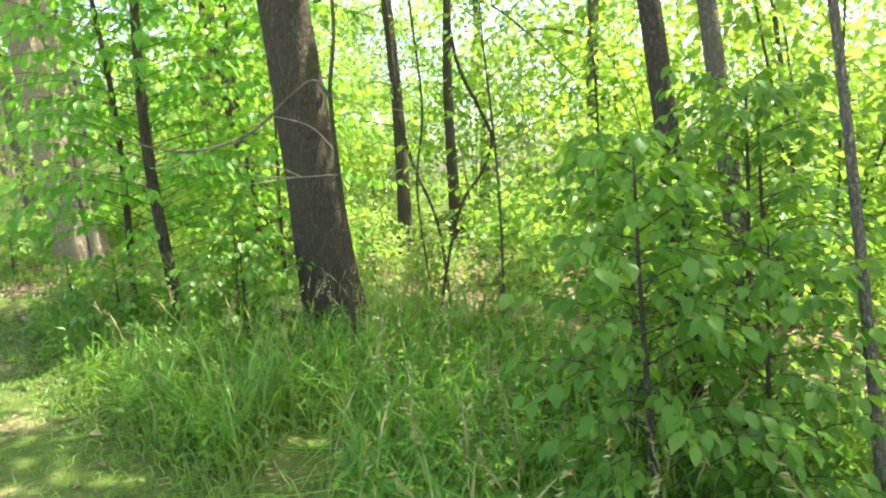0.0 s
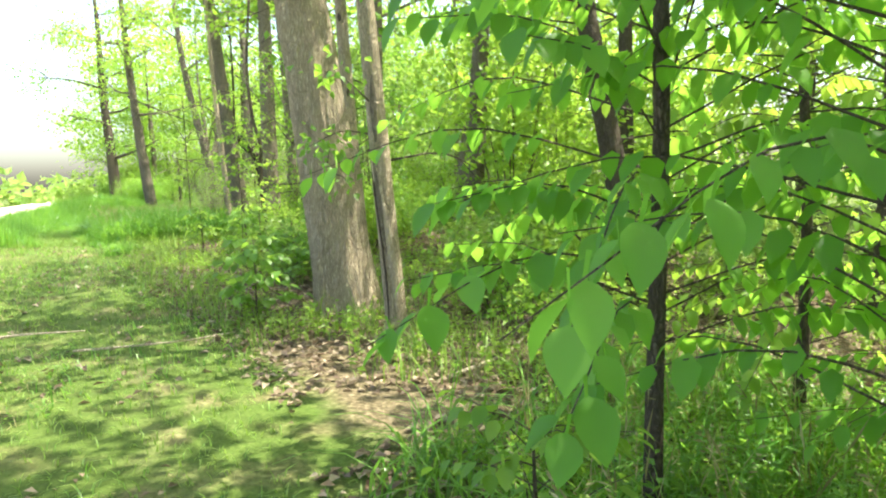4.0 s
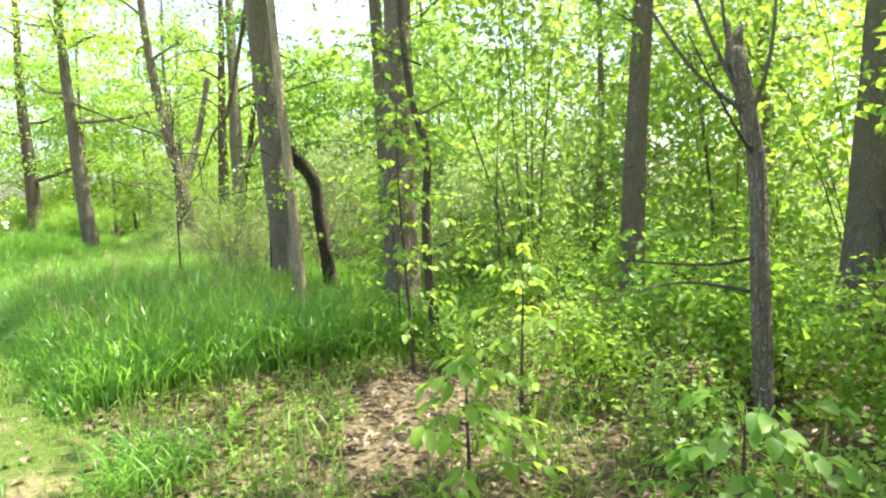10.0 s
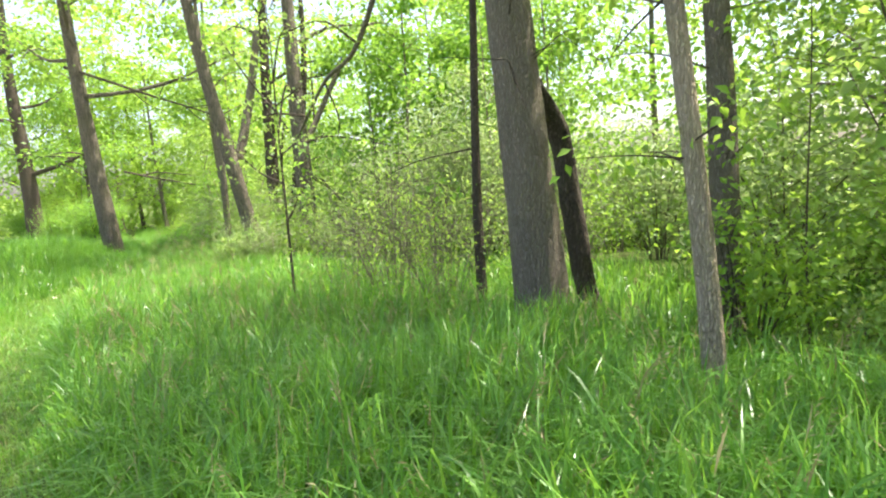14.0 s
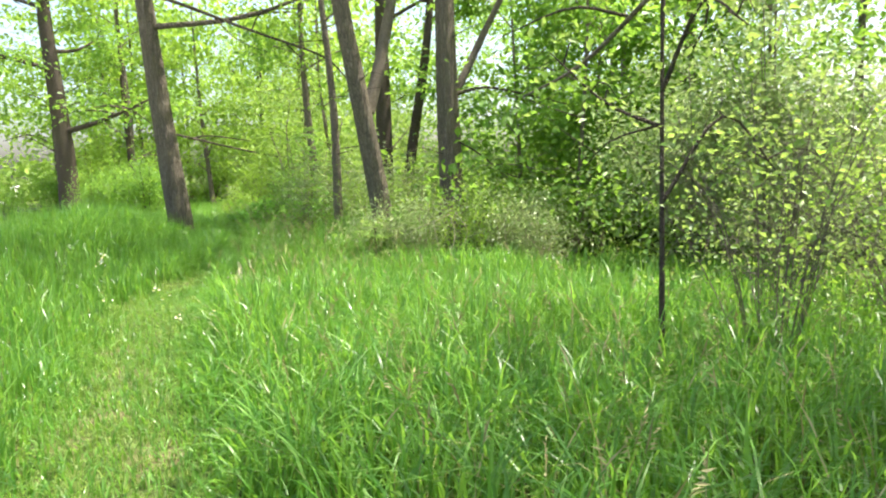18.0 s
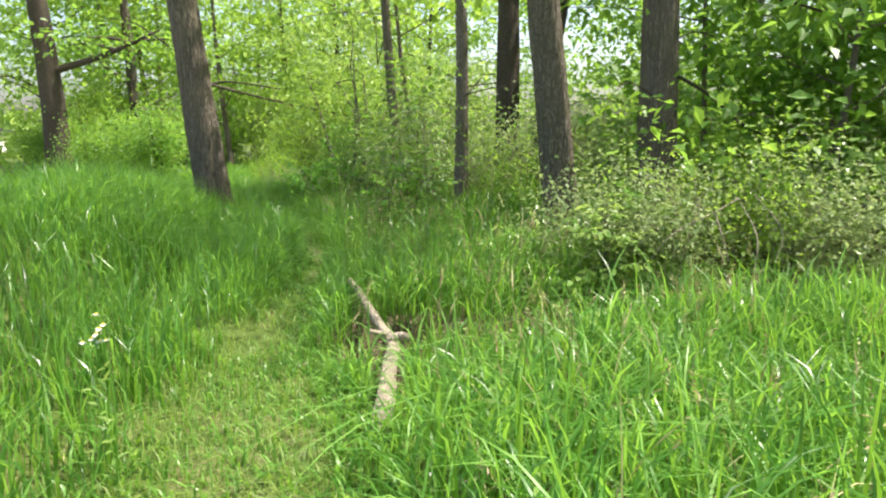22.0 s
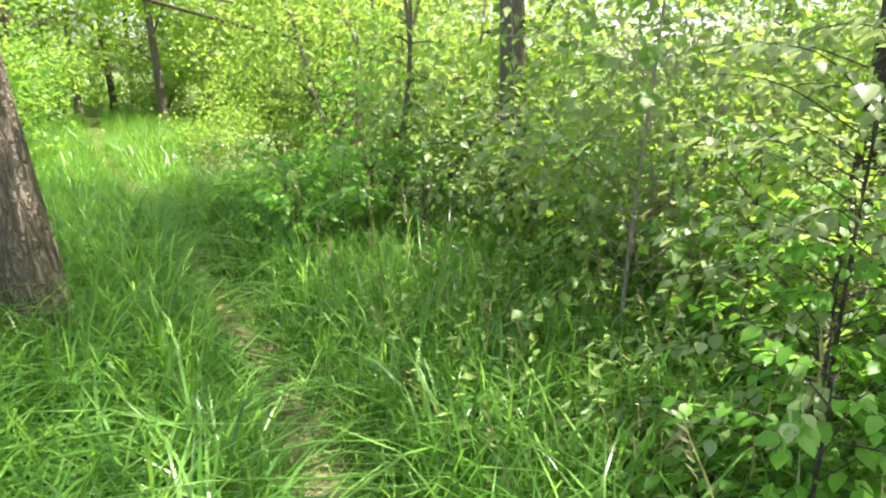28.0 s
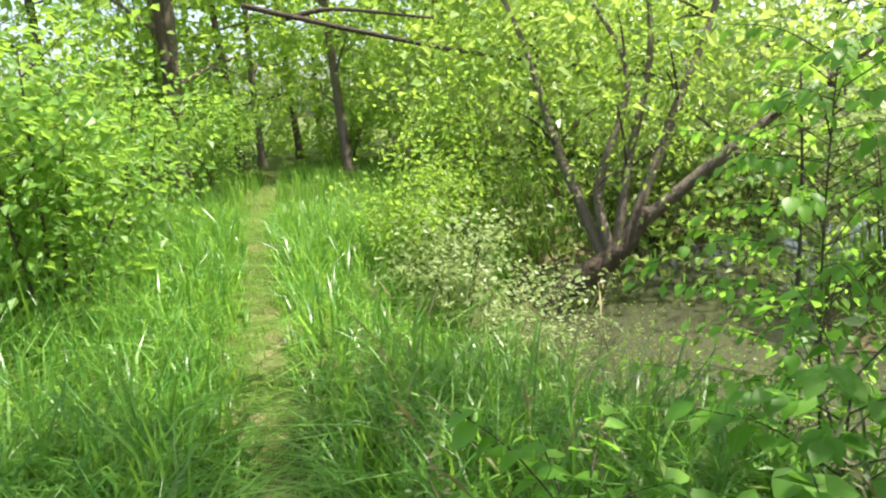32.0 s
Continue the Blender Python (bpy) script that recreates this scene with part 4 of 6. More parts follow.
# the pale thicket below the two stout trees, and the banks of the creek
pale = [shrub_form("bramble_bush", (LEAF_GREY, DEADWOOD), 9, 1.25, 0.95, 3000, 0.055, "pale green bramble bush with many thin stems", 0.03, 0.8, twigs=8, girth=0.7),
        shrub_form("bramble_bush", (LEAF_GREY, DEADWOOD), 9, 1.5, 1.0, 3000, 0.056, "pale green bramble bush with bare grey twigs", 0.05, 0.8, twigs=9),
        shrub_form("bramble_bush", (LEAF_BRIGHT, TWIG_GREY), 8, 1.15, 0.9, 2800, 0.052, "yellowish green low bush with fine leaves", 0.03, 0.8, twigs=8, girth=0.7)]
scatter(pale, [(-19.55, 29.5, 0.85), (-19.0, 29.5, 0.7), (-18.3, 30.1, 1.0), (-17.6, 29.95, 0.95), (-17.0, 30.0, 0.9), (-16.3, 30.0, 0.85), (-17.3, 30.8, 1.0), (-20.4, 33.1, 1.0), (-20.2, 32.2, 0.9), (-21.1, 33.9, 1.0),
               (-19.7, 33.0, 1.1), (-15.6, 29.6, 0.7), (-22.6, 37.2, 1.2), (-21.8, 36.2, 1.2), (-22.3, 35.2, 1.1), (-22.8, 36.2, 1.0), (-21.9, 34.6, 1.25), (-21.2, 34.0, 1.2), (-23.2, 37.4, 1.2)], "bramble thicket", 0.8, 1.2)
bank = [shrub_form("bank_shrub", (LEAF_GREY, TWIG), 9, 2.6, 1.1, 2050, 0.103, "tall pale-leaved shrub on the creek bank", 0.04),
        shrub_form("bank_shrub", (LEAF_BRIGHT, TWIG_GREY), 8, 3.0, 1.2, 2050, 0.105, "tall yellow-green shrub on the creek bank", 0.03)]
pale_bank = [shrub_form("bank_shrub", (LEAF_GREY, TWIG_GREY), 11, 3.1, 1.25, 5200, 0.088, "tall pale yellow-green bush at the edge of the meadow", 0.05, aspect=0.26)]
scatter(pale_bank, [(-14.75, 28.6, 1.0), (-13.9, 28.2, 1.1)], "shrubs of the creek bank", 0.95, 1.05)
scatter(bank, [(-12.0, 30.6, 1.1), (-11.0, 29.4, 1.0), (-10.8, 26.4, 1.0), (-9.6, 24.6, 1.0), (-10.2, 22.6, 0.9), (-16.6, 37.0, 1.1), (-19.2, 35.6, 1.1),
               (-20.8, 37.4, 1.1), (-22.8, 43.0, 0.9), (-27.6, 43.2, 0.65), (-28.0, 45.6, 0.8), (-28.9, 47.2, 0.9), (-30.2, 50.2, 1.2), (-27.6, 41.4, 0.55), (-27.0, 41.0, 0.6), (-23.0, 38.4, 0.6), (-26.2, 40.6, 0.55), (-22.6, 36.6, 0.9), (-23.6, 46.8, 1.1)] + spread_spots(14, 37, 48, 9, 16, 1.6) + spread_spots(9, 53, 62, 2.5, 9, 1.7), "shrubs of the creek bank", 0.9, 1.3)
side = [shrub_form("round_bush", (LEAF, TWIG), 10, 2.3, 1.15, 4200, 0.085, "dense round dark green bush beside the trail", 0.02, 0.8),
        shrub_form("round_bush", (LEAF, TWIG), 9, 2.6, 1.2, 3800, 0.085, "dense green bush beside the trail", 0.02, 0.8)]
scatter(side, [(-29.3, 38.5, 1.0), (-30.7, 40.6, 0.9), (-31.3, 39.0, 0.8), (-33.4, 45.4, 0.8), (-36.5, 49.5, 1.2), (-34.0, 52.5, 1.1), (-36.8, 44.6, 0.9), (-36.6, 41.0, 0.7)], "bushes beside the trail", 0.9, 1.1)
twiggy = [shrub_form("twiggy_bush", (LEAF_BRIGHT, TWIG_GREY), 15, 2.3, 1.1, 800, 0.05, "thin twiggy bush with few small leaves", 0.2, 0.9, twigs=16, loose=0.3, girth=0.5),
          shrub_form("twiggy_bush", (LEAF_PALE, TWIG_GREY), 14, 2.0, 1.2, 850, 0.055, "grey twiggy bush just coming into leaf", 0.15, 0.9, twigs=16, loose=0.3, girth=0.5)]
scatter(twiggy, [(-14.8, 22.4, 1.0), (-15.6, 23.4, 1.0), (-14.5, 23.4, 0.9), (-15.2, 24.8, 0.9), (-14.1, 21.6, 0.7), (-13.0, 24.5, 1.1), (-12.6, 23.2, 1.0)] + [(-13.9, 25.2, 0.8), (-24.9, 39.8, 0.5), (-24.3, 39.2, 0.5), (-25.4, 40.6, 0.45)], "twiggy thicket", 0.9, 1.1)
for q in ((-15.4, 34.3), (-13.4, 35.4), (-17.3, 34.9), (-12.0, 33.4), (-16.2, 32.9)):
    tree(*q, (uni(-0.04, 0.04), uni(-0.04, 0.04)), 0.13, 8.5, BARK, LEAF, "dense drooping tree beyond the creek", 0.5, 3.0, 4800, 0.17, 0, 16)


# ---- far woods ----
rng = np.random.default_rng(34)
def build_sprays(n, per, s0, s1, d0, d1, top, size, name, mat, low=0.0):
    """Layers of leafy sprays, spread level, that close the view deep in the wood."""
    s, d = uni(s0, s1, n), uni(d0, d1, n)
    x, y = at_trail(s, d)
    z = height(x, y) + 0.2 + uni(low, 1, n) ** 1.1 * top * (0.55 + 0.6 * vnoise(x * 0.3, y * 0.3))
    keep = (vnoise(x * 0.5 + z * 0.3, y * 0.5 - z * 0.4) > 0.27) & ((np.abs(d) > 2.2) | (z > 3.2) | (s > 66))
    V, F = foliage(np.stack([x, y, z], 1)[keep], uni(0.35, 0.85, int(keep.sum())), int(keep.sum()) * per, size, 0.3, 0.4, 0.34)
    tagged(new(name, mesh_np(name, V, F, mat)), "sunlit layers of leaves deep in the wood", "woods", kind="stuff")


build_sprays(500, 34, -14, 30, 13, 24, 13.5, 0.22, "far_woods", LEAF_BRIGHT)
build_sprays(820, 34, -14, 32, 11.5, 24, 13.5, 0.2, "far_woods", LEAF)
build_sprays(650, 44, 37, 60, 11.5, 20, 13, 0.2, "far_woods", LEAF)
build_sprays(330, 46, 20, 37, 15, 22, 12, 0.2, "far_woods", LEAF_DARK)
build_sprays(850, 44, 59, 74, -7.5, 15, 14.5, 0.26, "far_woods", LEAF_BRIGHT)
build_sprays(300, 40, 51, 60, 3.5, 11, 7.0, 0.17, "far_woods", LEAF_PALE)
n = 2600
hx, hy = uni(-150, -48, n), uni(0, 1, n)
hy = 62 - (hx + 48) * -0.25 + hy * 8
hp = np.stack([hx, hy, 0.3 + uni(0, 1, n) ** 1.3 * (1.6 + 2.6 * vnoise(hx * 0.12, hy * 0.1))], 1)
tagged(new("far_hedge", mesh_np("far_hedge", *leaves(hp, rand_dirs(n), rand_dirs(n) + [0, 0, 0.8], uni(0.8, 1.5, n), uni(0.3, 0.55, n)), LEAF_PALE)), "pale hazy hedge beyond the road", "hedge", kind="stuff")
far_forms = [tree(-30, 90, (uni(-0.05, 0.05), uni(-0.05, 0.05)), uni(0.2, 0.34), 11, BARK, lf, "tree deep in the wood", 1.4, 2.8, 1800, 0.18, 0, 10)[0] for lf in (LEAF, LEAF_BRIGHT, LEAF_BRIGHT)]
scatter(far_forms, [q for q in spread_spots(16, 8, 50, 10.0, 22, 2.4) if not (-13 < q[0] < -9 and 26 < q[1] < 31)] + spread_spots(12, 58, 85, -6, 12, 2.4), "trees deep in the wood", 0.8, 1.2, 0.0)


# ---- saplings and plants with large leaves close to the trail ----
rng = np.random.default_rng(35)
def rot_to(axis, normal):
    """Rotations that lay x along axis with z near normal, for arrays of both."""
    a = unit(axis)
    s = unit(np.cross(normal, a))
    return np.stack([a, s, np.cross(a, s)], -1)


def leafy(name, x, y, tall, reach, twigs, per, size, mat, label, first=0.25, stem=0.02, width=0.3, singles=120, lean=(0, 0), bark=None, droop=0.35, category="sapling", up=0.25, clear=0.42, hang=0.5):
    """A sapling or forb: a stem, side twigs, and leaves that hang along them; those nearest the trail are single parts."""
    bark = bark or TWIG
    z0 = hz(x, y)
    ob = thing(name, x, y, z0, label, category)
    ph = uni(0, 6)
    z = np.linspace(-0.08, tall, 24)
    wob = min(0.02 * tall, 0.04)
    c = np.stack([lean[0] * z + wob * np.sin(z * 1.5 + ph), lean[1] * z + wob * np.cos(z * 1.2 + ph), z], 1)
    part("stem", mesh_np("stem", *tube(c, np.linspace(stem, stem * 0.25, 24), 12, rough=0.08, flare=0.2), bark, True), ob)
    pos, axs, more = [], [], []
    for k in range(twigs):
        q = tall * (first + (1 - first) * (k + 0.5) / twigs)
        a = k * 2.399 + uni(-0.3, 0.3)
        ln = reach * uni(0.6, 1.1) * (1.05 - 0.6 * (q / tall) ** 2)
        s = np.array([np.interp(q, c[:, 2], c[:, m]) for m in range(3)])
        e = s + np.array([math.cos(a) * ln, math.sin(a) * ln, ln * uni(-0.15, up * 2)])
        m = (s + e) / 2 + [0, 0, ln * 0.12]
        tw = curve([s, m, e], 8)
        piece = tube(tw, np.linspace(min(0.0045, max(0.003, stem * 0.14)), 0.0014, 8), 4)
        if k % max(1, twigs // 16) == 0:
            part("twig", mesh_np("twig", *piece, bark, True), ob)
        else:
            more.append(piece)
        for i in range(per):
            u = 0.25 + 0.75 * (i + 0.6) / per
            p = np.array([np.interp(u, np.linspace(0, 1, 8), tw[:, m2]) for m2 in range(3)])
            b = a + (1 if i % 2 else -1) * uni(0.5, 1.2) * (1 if i < per - 1 else 0.1)
            pos.append(p + rand_dirs(1)[0] * 0.02)
            axs.append([math.cos(b), math.sin(b), -droop + uni(-0.35, 0.25)])
    if more:
        tagged(part("fine_twig", mesh_np("fine_twig", *join(more), bark, True), ob), "many thin side twigs", kind="stuff")
    pos, axs = np.array(pos), np.array(axs)
    s, d = trail_sd(pos[:, 0] + x, pos[:, 1] + y)
    keep = np.abs(d) > clear
    pos, axs, d = pos[keep], axs[keep], d[keep]
    R = rot_to(axs, rand_dirs(len(pos)) * 0.45 + [0, 0, 1] + unit(axs * [1, 1, 0]) * hang)
    sc = uni(0.65, 1.15, len(pos))
    order = np.argsort(np.abs(d))
    LV, LF = leaf_arrays(size, size * width)
    me = mesh_np("leaf", LV, LF, mat, True)
    singles = int(singles * 0.68)
    for i in order[:singles]:
        lf = new("leaf", me)
        lf.parent = ob
        m = Matrix.LocRotScale(Vector(pos[i]), Matrix(R[i].tolist()), Vector((sc[i],) * 3))
        lf.matrix_basis = m
    rest = order[singles:]
    if len(rest):
        LV, LF = leaf_arrays(size, size * width, True)
        V = np.einsum("nij,vj->nvi", R[rest] * sc[rest][:, None, None], LV) + pos[rest][:, None]
        F = (LF[None] + (np.arange(len(rest)) * len(LV))[:, None, None]).reshape(-1, 4)
        part("foliage", mesh_np("foliage", V.reshape(-1, 3), F, mat, True), ob)
    return ob


leafy("sapling", -2.52, 5.9, 6.8, 1.3, 190, 16, 0.105, LEAF_SAP, "slim dark-stemmed sapling hung with large green leaves", 0.1, 0.055, 0.3, 240, (-0.03, 0.0), BARK_DARK, droop=0.9, hang=0.9, up=0.12)
leafy("sapling", -3.13, 6.46, 7.2, 1.3, 185, 16, 0.11, LEAF_SAP, "slim sapling with broad hanging leaves beside the trail", 0.1, 0.034, 0.34, 240, (-0.03, 0.0), BARK_DARK, droop=0.9, hang=0.9, up=0.12)
leafy("sapling", -1.65, 6.75, 3.6, 1.2, 100, 16, 0.105, LEAF_SAP, "leafy sapling behind the stout dark trunk", 0.06, 0.022, 0.32, 60, (-0.02, 0.0), BARK_DARK, droop=0.9, hang=0.8, up=0.12)
leafy("sapling", -2.3, 7.9, 4.2, 1.3, 100, 16, 0.105, LEAF_BRIGHT, "tall leafy sapling in the shade of the trees", 0.06, 0.035, 0.32, 40, (-0.02, 0.0), BARK_DARK, droop=0.9, hang=0.8, up=0.12)
leafy("seedling", -1.75, 5.35, 1.1, 0.7, 40, 10, 0.085, LEAF, "low dark leafy growth at the foot of a sapling", 0.08, 0.015, 0.34, 60, droop=0.5)
leafy("seedling", -1.6, 4.95, 0.85, 0.6, 44, 10, 0.075, LEAF, "low dark leafy growth beside the stout trunk", 0.08, 0.014, 0.34, 90, droop=0.5)
leafy("seedling", -2.75, 5.35, 0.7, 0.55, 30, 9, 0.08, LEAF, "low leafy growth at the foot of a sapling", 0.08, 0.014, 0.34, 70, droop=0.5)
leafy("seedling", -3.55, 6.05, 0.6, 0.5, 26, 9, 0.07, LEAF_BRIGHT, "low leafy growth at the foot of a sapling", 0.08, 0.014, 0.34, 70, droop=0.5)
leafy("seedling", -19.7, 29.0, 0.75, 0.5, 26, 10, 0.085, LEAF_PALE, "pale leafy plant on the edge of the gully", 0.1, 0.01, 0.36, 70, droop=0.1, hang=0.1, up=0.5)
leafy("seedling", -20.0, 28.5, 0.6, 0.45, 22, 10, 0.08, LEAF_PALE, "pale leafy plant on the edge of the gully", 0.1, 0.01, 0.36, 70, droop=0.1, hang=0.1, up=0.5)
leafy("seedling", -19.3, 29.7, 0.8, 0.5, 26, 10, 0.085, LEAF, "leafy plant on the edge of the gully", 0.1, 0.01, 0.36, 50, droop=0.1, hang=0.1, up=0.5)
leafy("sapling", 0.66, 2.15, 1.4, 0.5, 60, 13, 0.07, LEAF, "dense leafy bush in front of thin trunks", 0.08, 0.016, 0.34, 260, (0, 0.02), TWIG, droop=0.6, hang=0.4)
leafy("sapling", 1.15, 2.3, 1.1, 0.5, 46, 12, 0.07, LEAF, "dark leafy bush beside fallen leaves", 0.08, 0.014, 0.34, 120, (0, 0.02), TWIG, droop=0.6, hang=0.4)
leafy("sapling", 1.35, 2.95, 1.75, 0.8, 120, 13, 0.07, LEAF, "large dense leafy bush in the shade", 0.04, 0.018, 0.34, 100, (0, 0.02), TWIG, droop=0.6, hang=0.4)
leafy("sapling", 1.0, 3.5, 1.5, 0.7, 90, 13, 0.07, LEAF, "dense leafy bush in the tall grass", 0.04, 0.016, 0.34, 60, (0, 0.02), TWIG, droop=0.6, hang=0.4)
leafy("sapling", 0.4, 5.2, 4.5, 1.1, 70, 12, 0.085, LEAF_BRIGHT, "leafy sapling in the tall grass", 0.06, 0.012, 0.3, 140)
leafy("sapling", 1.9, 3.9, 1.7, 0.75, 26, 12, 0.10, LEAF, "bushy sapling with many green leaves", 0.05, 0.025, 0.3, 160)
leafy("sapling", 1.4, 6.0, 7.0, 1.4, 80, 11, 0.10, LEAF_BRIGHT, "leafy sapling behind the tall grass", 0.1, 0.013, 0.3, 60)
leafy("seedling", -6.35, 9.45, 0.75, 0.5, 22, 8, 0.11, LEAF, "low seedling with lobed green leaves", 0.15, 0.012, 0.4, 120)
for q in ((-6.9, 11.5, 0.55), (-6.55, 11.15, 0.45), (-7.2, 11.9, 0.5)):
    leafy("seedling", q[0], q[1], q[2], 0.5, 24, 9, 0.085, LEAF, "low dark green plant among fallen leaves", 0.15, 0.01, 0.36, 40, hang=0.1, droop=0.2)
leafy("seedling", -9.55, 13.6, 0.75, 0.45, 16, 7, 0.12, LEAF_BRIGHT, "bright seedling with long toothed leaves", 0.2, 0.012, 0.26, 90)
leafy("seedling", -8.5, 13.0, 0.8, 0.55, 24, 9, 0.09, LEAF, "leafy green seedling among fallen leaves", 0.1, 0.012, 0.34, 120)
leafy("seedling", -7.4, 12.4, 0.7, 0.5, 18, 8, 0.09, LEAF, "leafy green seedling among fallen leaves", 0.1, 0.012, 0.34, 80)
leafy("sapling", -10.3, 16.2, 2.4, 0.7, 30, 9, 0.10, LEAF_BRIGHT, "young sapling with bright drooping leaves", 0.1, 0.018, 0.3, 150)
leafy("sapling", -9.3, 15.0, 1.1, 0.55, 20, 8, 0.10, LEAF_BRIGHT, "young sapling with bright drooping leaves", 0.1, 0.015, 0.3, 100)
for q in ((-24.75, 36.05, 0.72, 26), (-24.2, 35.75, 0.75, 26), (-24.1, 36.5, 0.85, 24), (-25.25, 36.35, 0.6, 18), (-24.6, 36.9, 0.8, 22), (-23.6, 36.0, 0.8, 24), (-24.45, 35.25, 0.55, 18)):
    leafy("seedling", q[0], q[1], q[2], 0.55, q[3], 11, 0.088, LEAF_SAP, "knee-high plant with large pointed bright leaves", 0.15, 0.01, 0.32, 110, up=0.5, clear=0.3, hang=0.1, droop=0.2)
for q in ((-22.05, 32.55, 0.9), (-21.75, 33.1, 1.0), (-22.25, 32.15, 0.7), (-21.85, 33.7, 1.1)):
    leafy("seedling", q[0], q[1], q[2], 0.5, 26, 12, 0.062, LEAF_SAP, "bright broad-leaved plant at the edge of the thicket", 0.1, 0.01, 0.34, 70, up=0.4, hang=0.2, droop=0.3)
leafy("sapling", -22.35, 33.75, 2.6, 0.85, 68, 13, 0.065, LEAF, "vine-hung sapling with broad leaves and a pale stem", 0.06, 0.012, 0.42, 200, bark=DEADWOOD)
leafy("sapling", -21.9, 32.7, 1.7, 0.8, 64, 14, 0.06, LEAF_GREY, "pale-leaved sapling in the thicket", 0.06, 0.009, 0.36, 120)
leafy("sapling", -21.6, 31.5, 2.3, 0.7, 56, 13, 0.055, LEAF, "slender sapling with small leaves", 0.1, 0.005, 0.32, 160, bark=TWIG_GREY)
leafy("sapling", -24.4, 37.95, 2.3, 0.9, 74, 12, 0.07, LEAF_SAP, "leafy sapling leaning over the trail's grass", 0.12, 0.009, 0.32, 120, (-0.04, -0.06), TWIG, droop=0.6)
leafy("sapling", -24.3, 39.2, 2.9, 1.0, 46, 11, 0.065, LEAF, "leafy sapling at the water's edge", 0.15, 0.02, 0.32, 60, (-0.05, -0.08), TWIG, droop=0.6)
leafy("sapling", -23.9, 38.2, 3.0, 1.15, 44, 11, 0.062, LEAF_SAP, "sapling on the bank with leafy boughs over the grass", 0.15, 0.022, 0.32, 160, (-0.05, -0.1), TWIG, droop=0.6)
leafy("sapling", -10.6, 17.35, 3.3, 0.75, 40, 10, 0.08, LEAF_BRIGHT, "young sapling with bright leaves", 0.08, 0.010, 0.3, 120)
leafy("sapling", -9.55, 19.1, 4.2, 1.0, 60, 11, 0.075, LEAF, "tall young sapling with green leaves", 0.08, 0.011, 0.32, 40)
leafy("sapling", -10.9, 20.3, 3.6, 0.9, 52, 11, 0.07, LEAF_PALE, "tall young sapling with pale leaves", 0.08, 0.011, 0.32, 30)


# ---- the bare bough across the dark trunk ----
rng = np.random.default_rng(36)
bough = thing("bough", -0.71, 4.6, hz(-0.71, 4.6), "slim forked stem with a bare arching bough", "branch")
world_tube("stem", [(-0.70, 4.62, 0.1), (-0.71, 4.57, 1.0), (-0.71, 4.55, 1.47), (-0.71, 4.42, 2.11), (-0.66, 4.5, 2.6), (-0.7, 4.7, 3.4)], 0.019, 0.011, TWIG, bough, 26)
for q in (((-0.71, 4.41, 2.11), (-0.8, 4.4, 2.22), (-0.99, 4.45, 2.13), (-1.24, 4.33, 1.9), (-1.54, 4.17, 1.80), (-1.75, 3.98, 1.83), (-1.89, 3.85, 1.90)), ((-0.71, 4.42, 2.11), (-0.5, 4.5, 2.06), (-0.2, 4.6, 2.0)),
          ((-0.71, 4.52, 1.6), (-1.0, 4.4, 1.6), (-1.24, 4.32, 1.63)), ((-0.95, 4.42, 1.6), (-1.1, 4.3, 1.68), (-1.3, 4.25, 1.7)), ((-1.0, 4.4, 1.6), (-1.15, 4.3, 1.58), (-1.35, 4.25, 1.57)),
          ((-0.71, 4.5, 1.75), (-0.9, 4.6, 1.95), (-1.2, 4.6, 2.05)), ((-1.54, 4.17, 1.80), (-1.7, 4.2, 1.72), (-1.9, 4.3, 1.72))):
    world_tube("branch", q, 0.013 if len(q) > 3 else 0.006, 0.006 if len(q) > 3 else 0.002, DEADWOOD if len(q) == 3 else TWIG_GREY, bough, 24, 7)

vine = thing("hanging_vine", 0.1, 5.75, hz(0.1, 5.75), "dark bare vine hanging in loops behind the grass", "vine")
world_tube("stem", [(0.06, 5.81, 3.6), (0.18, 5.78, 2.58), (0.35, 5.77, 2.13), (0.45, 5.76, 1.85), (0.35, 5.74, 1.57), (0.14, 5.72, 1.27), (-0.05, 5.69, 0.6), (-0.1, 5.69, 0.1)], 0.018, 0.012, BARK_DARK, vine, 36, 7)
world_tube("stem", [(0.06, 5.85, 3.3), (0.3, 5.9, 3.1), (0.55, 5.91, 2.99), (0.86, 5.9, 2.72), (1.24, 5.89, 2.33)], 0.014, 0.006, BARK_DARK, vine, 24, 6)
world_tube("stem", [(-0.45, 6.66, 3.4), (-0.42, 6.64, 2.71), (-0.4, 6.61, 2.2), (-0.27, 6.58, 1.65), (-0.07, 6.55, 1.03), (0.0, 6.55, 0.1)], 0.02, 0.014, BARK_DARK, vine, 30, 7)
world_tube("stem", [(-0.2, 6.3, 3.2), (-0.15, 6.3, 2.2), (-0.25, 6.25, 1.4), (-0.15, 6.2, 0.1)], 0.013, 0.01, BARK_DARK, vine, 24, 6)

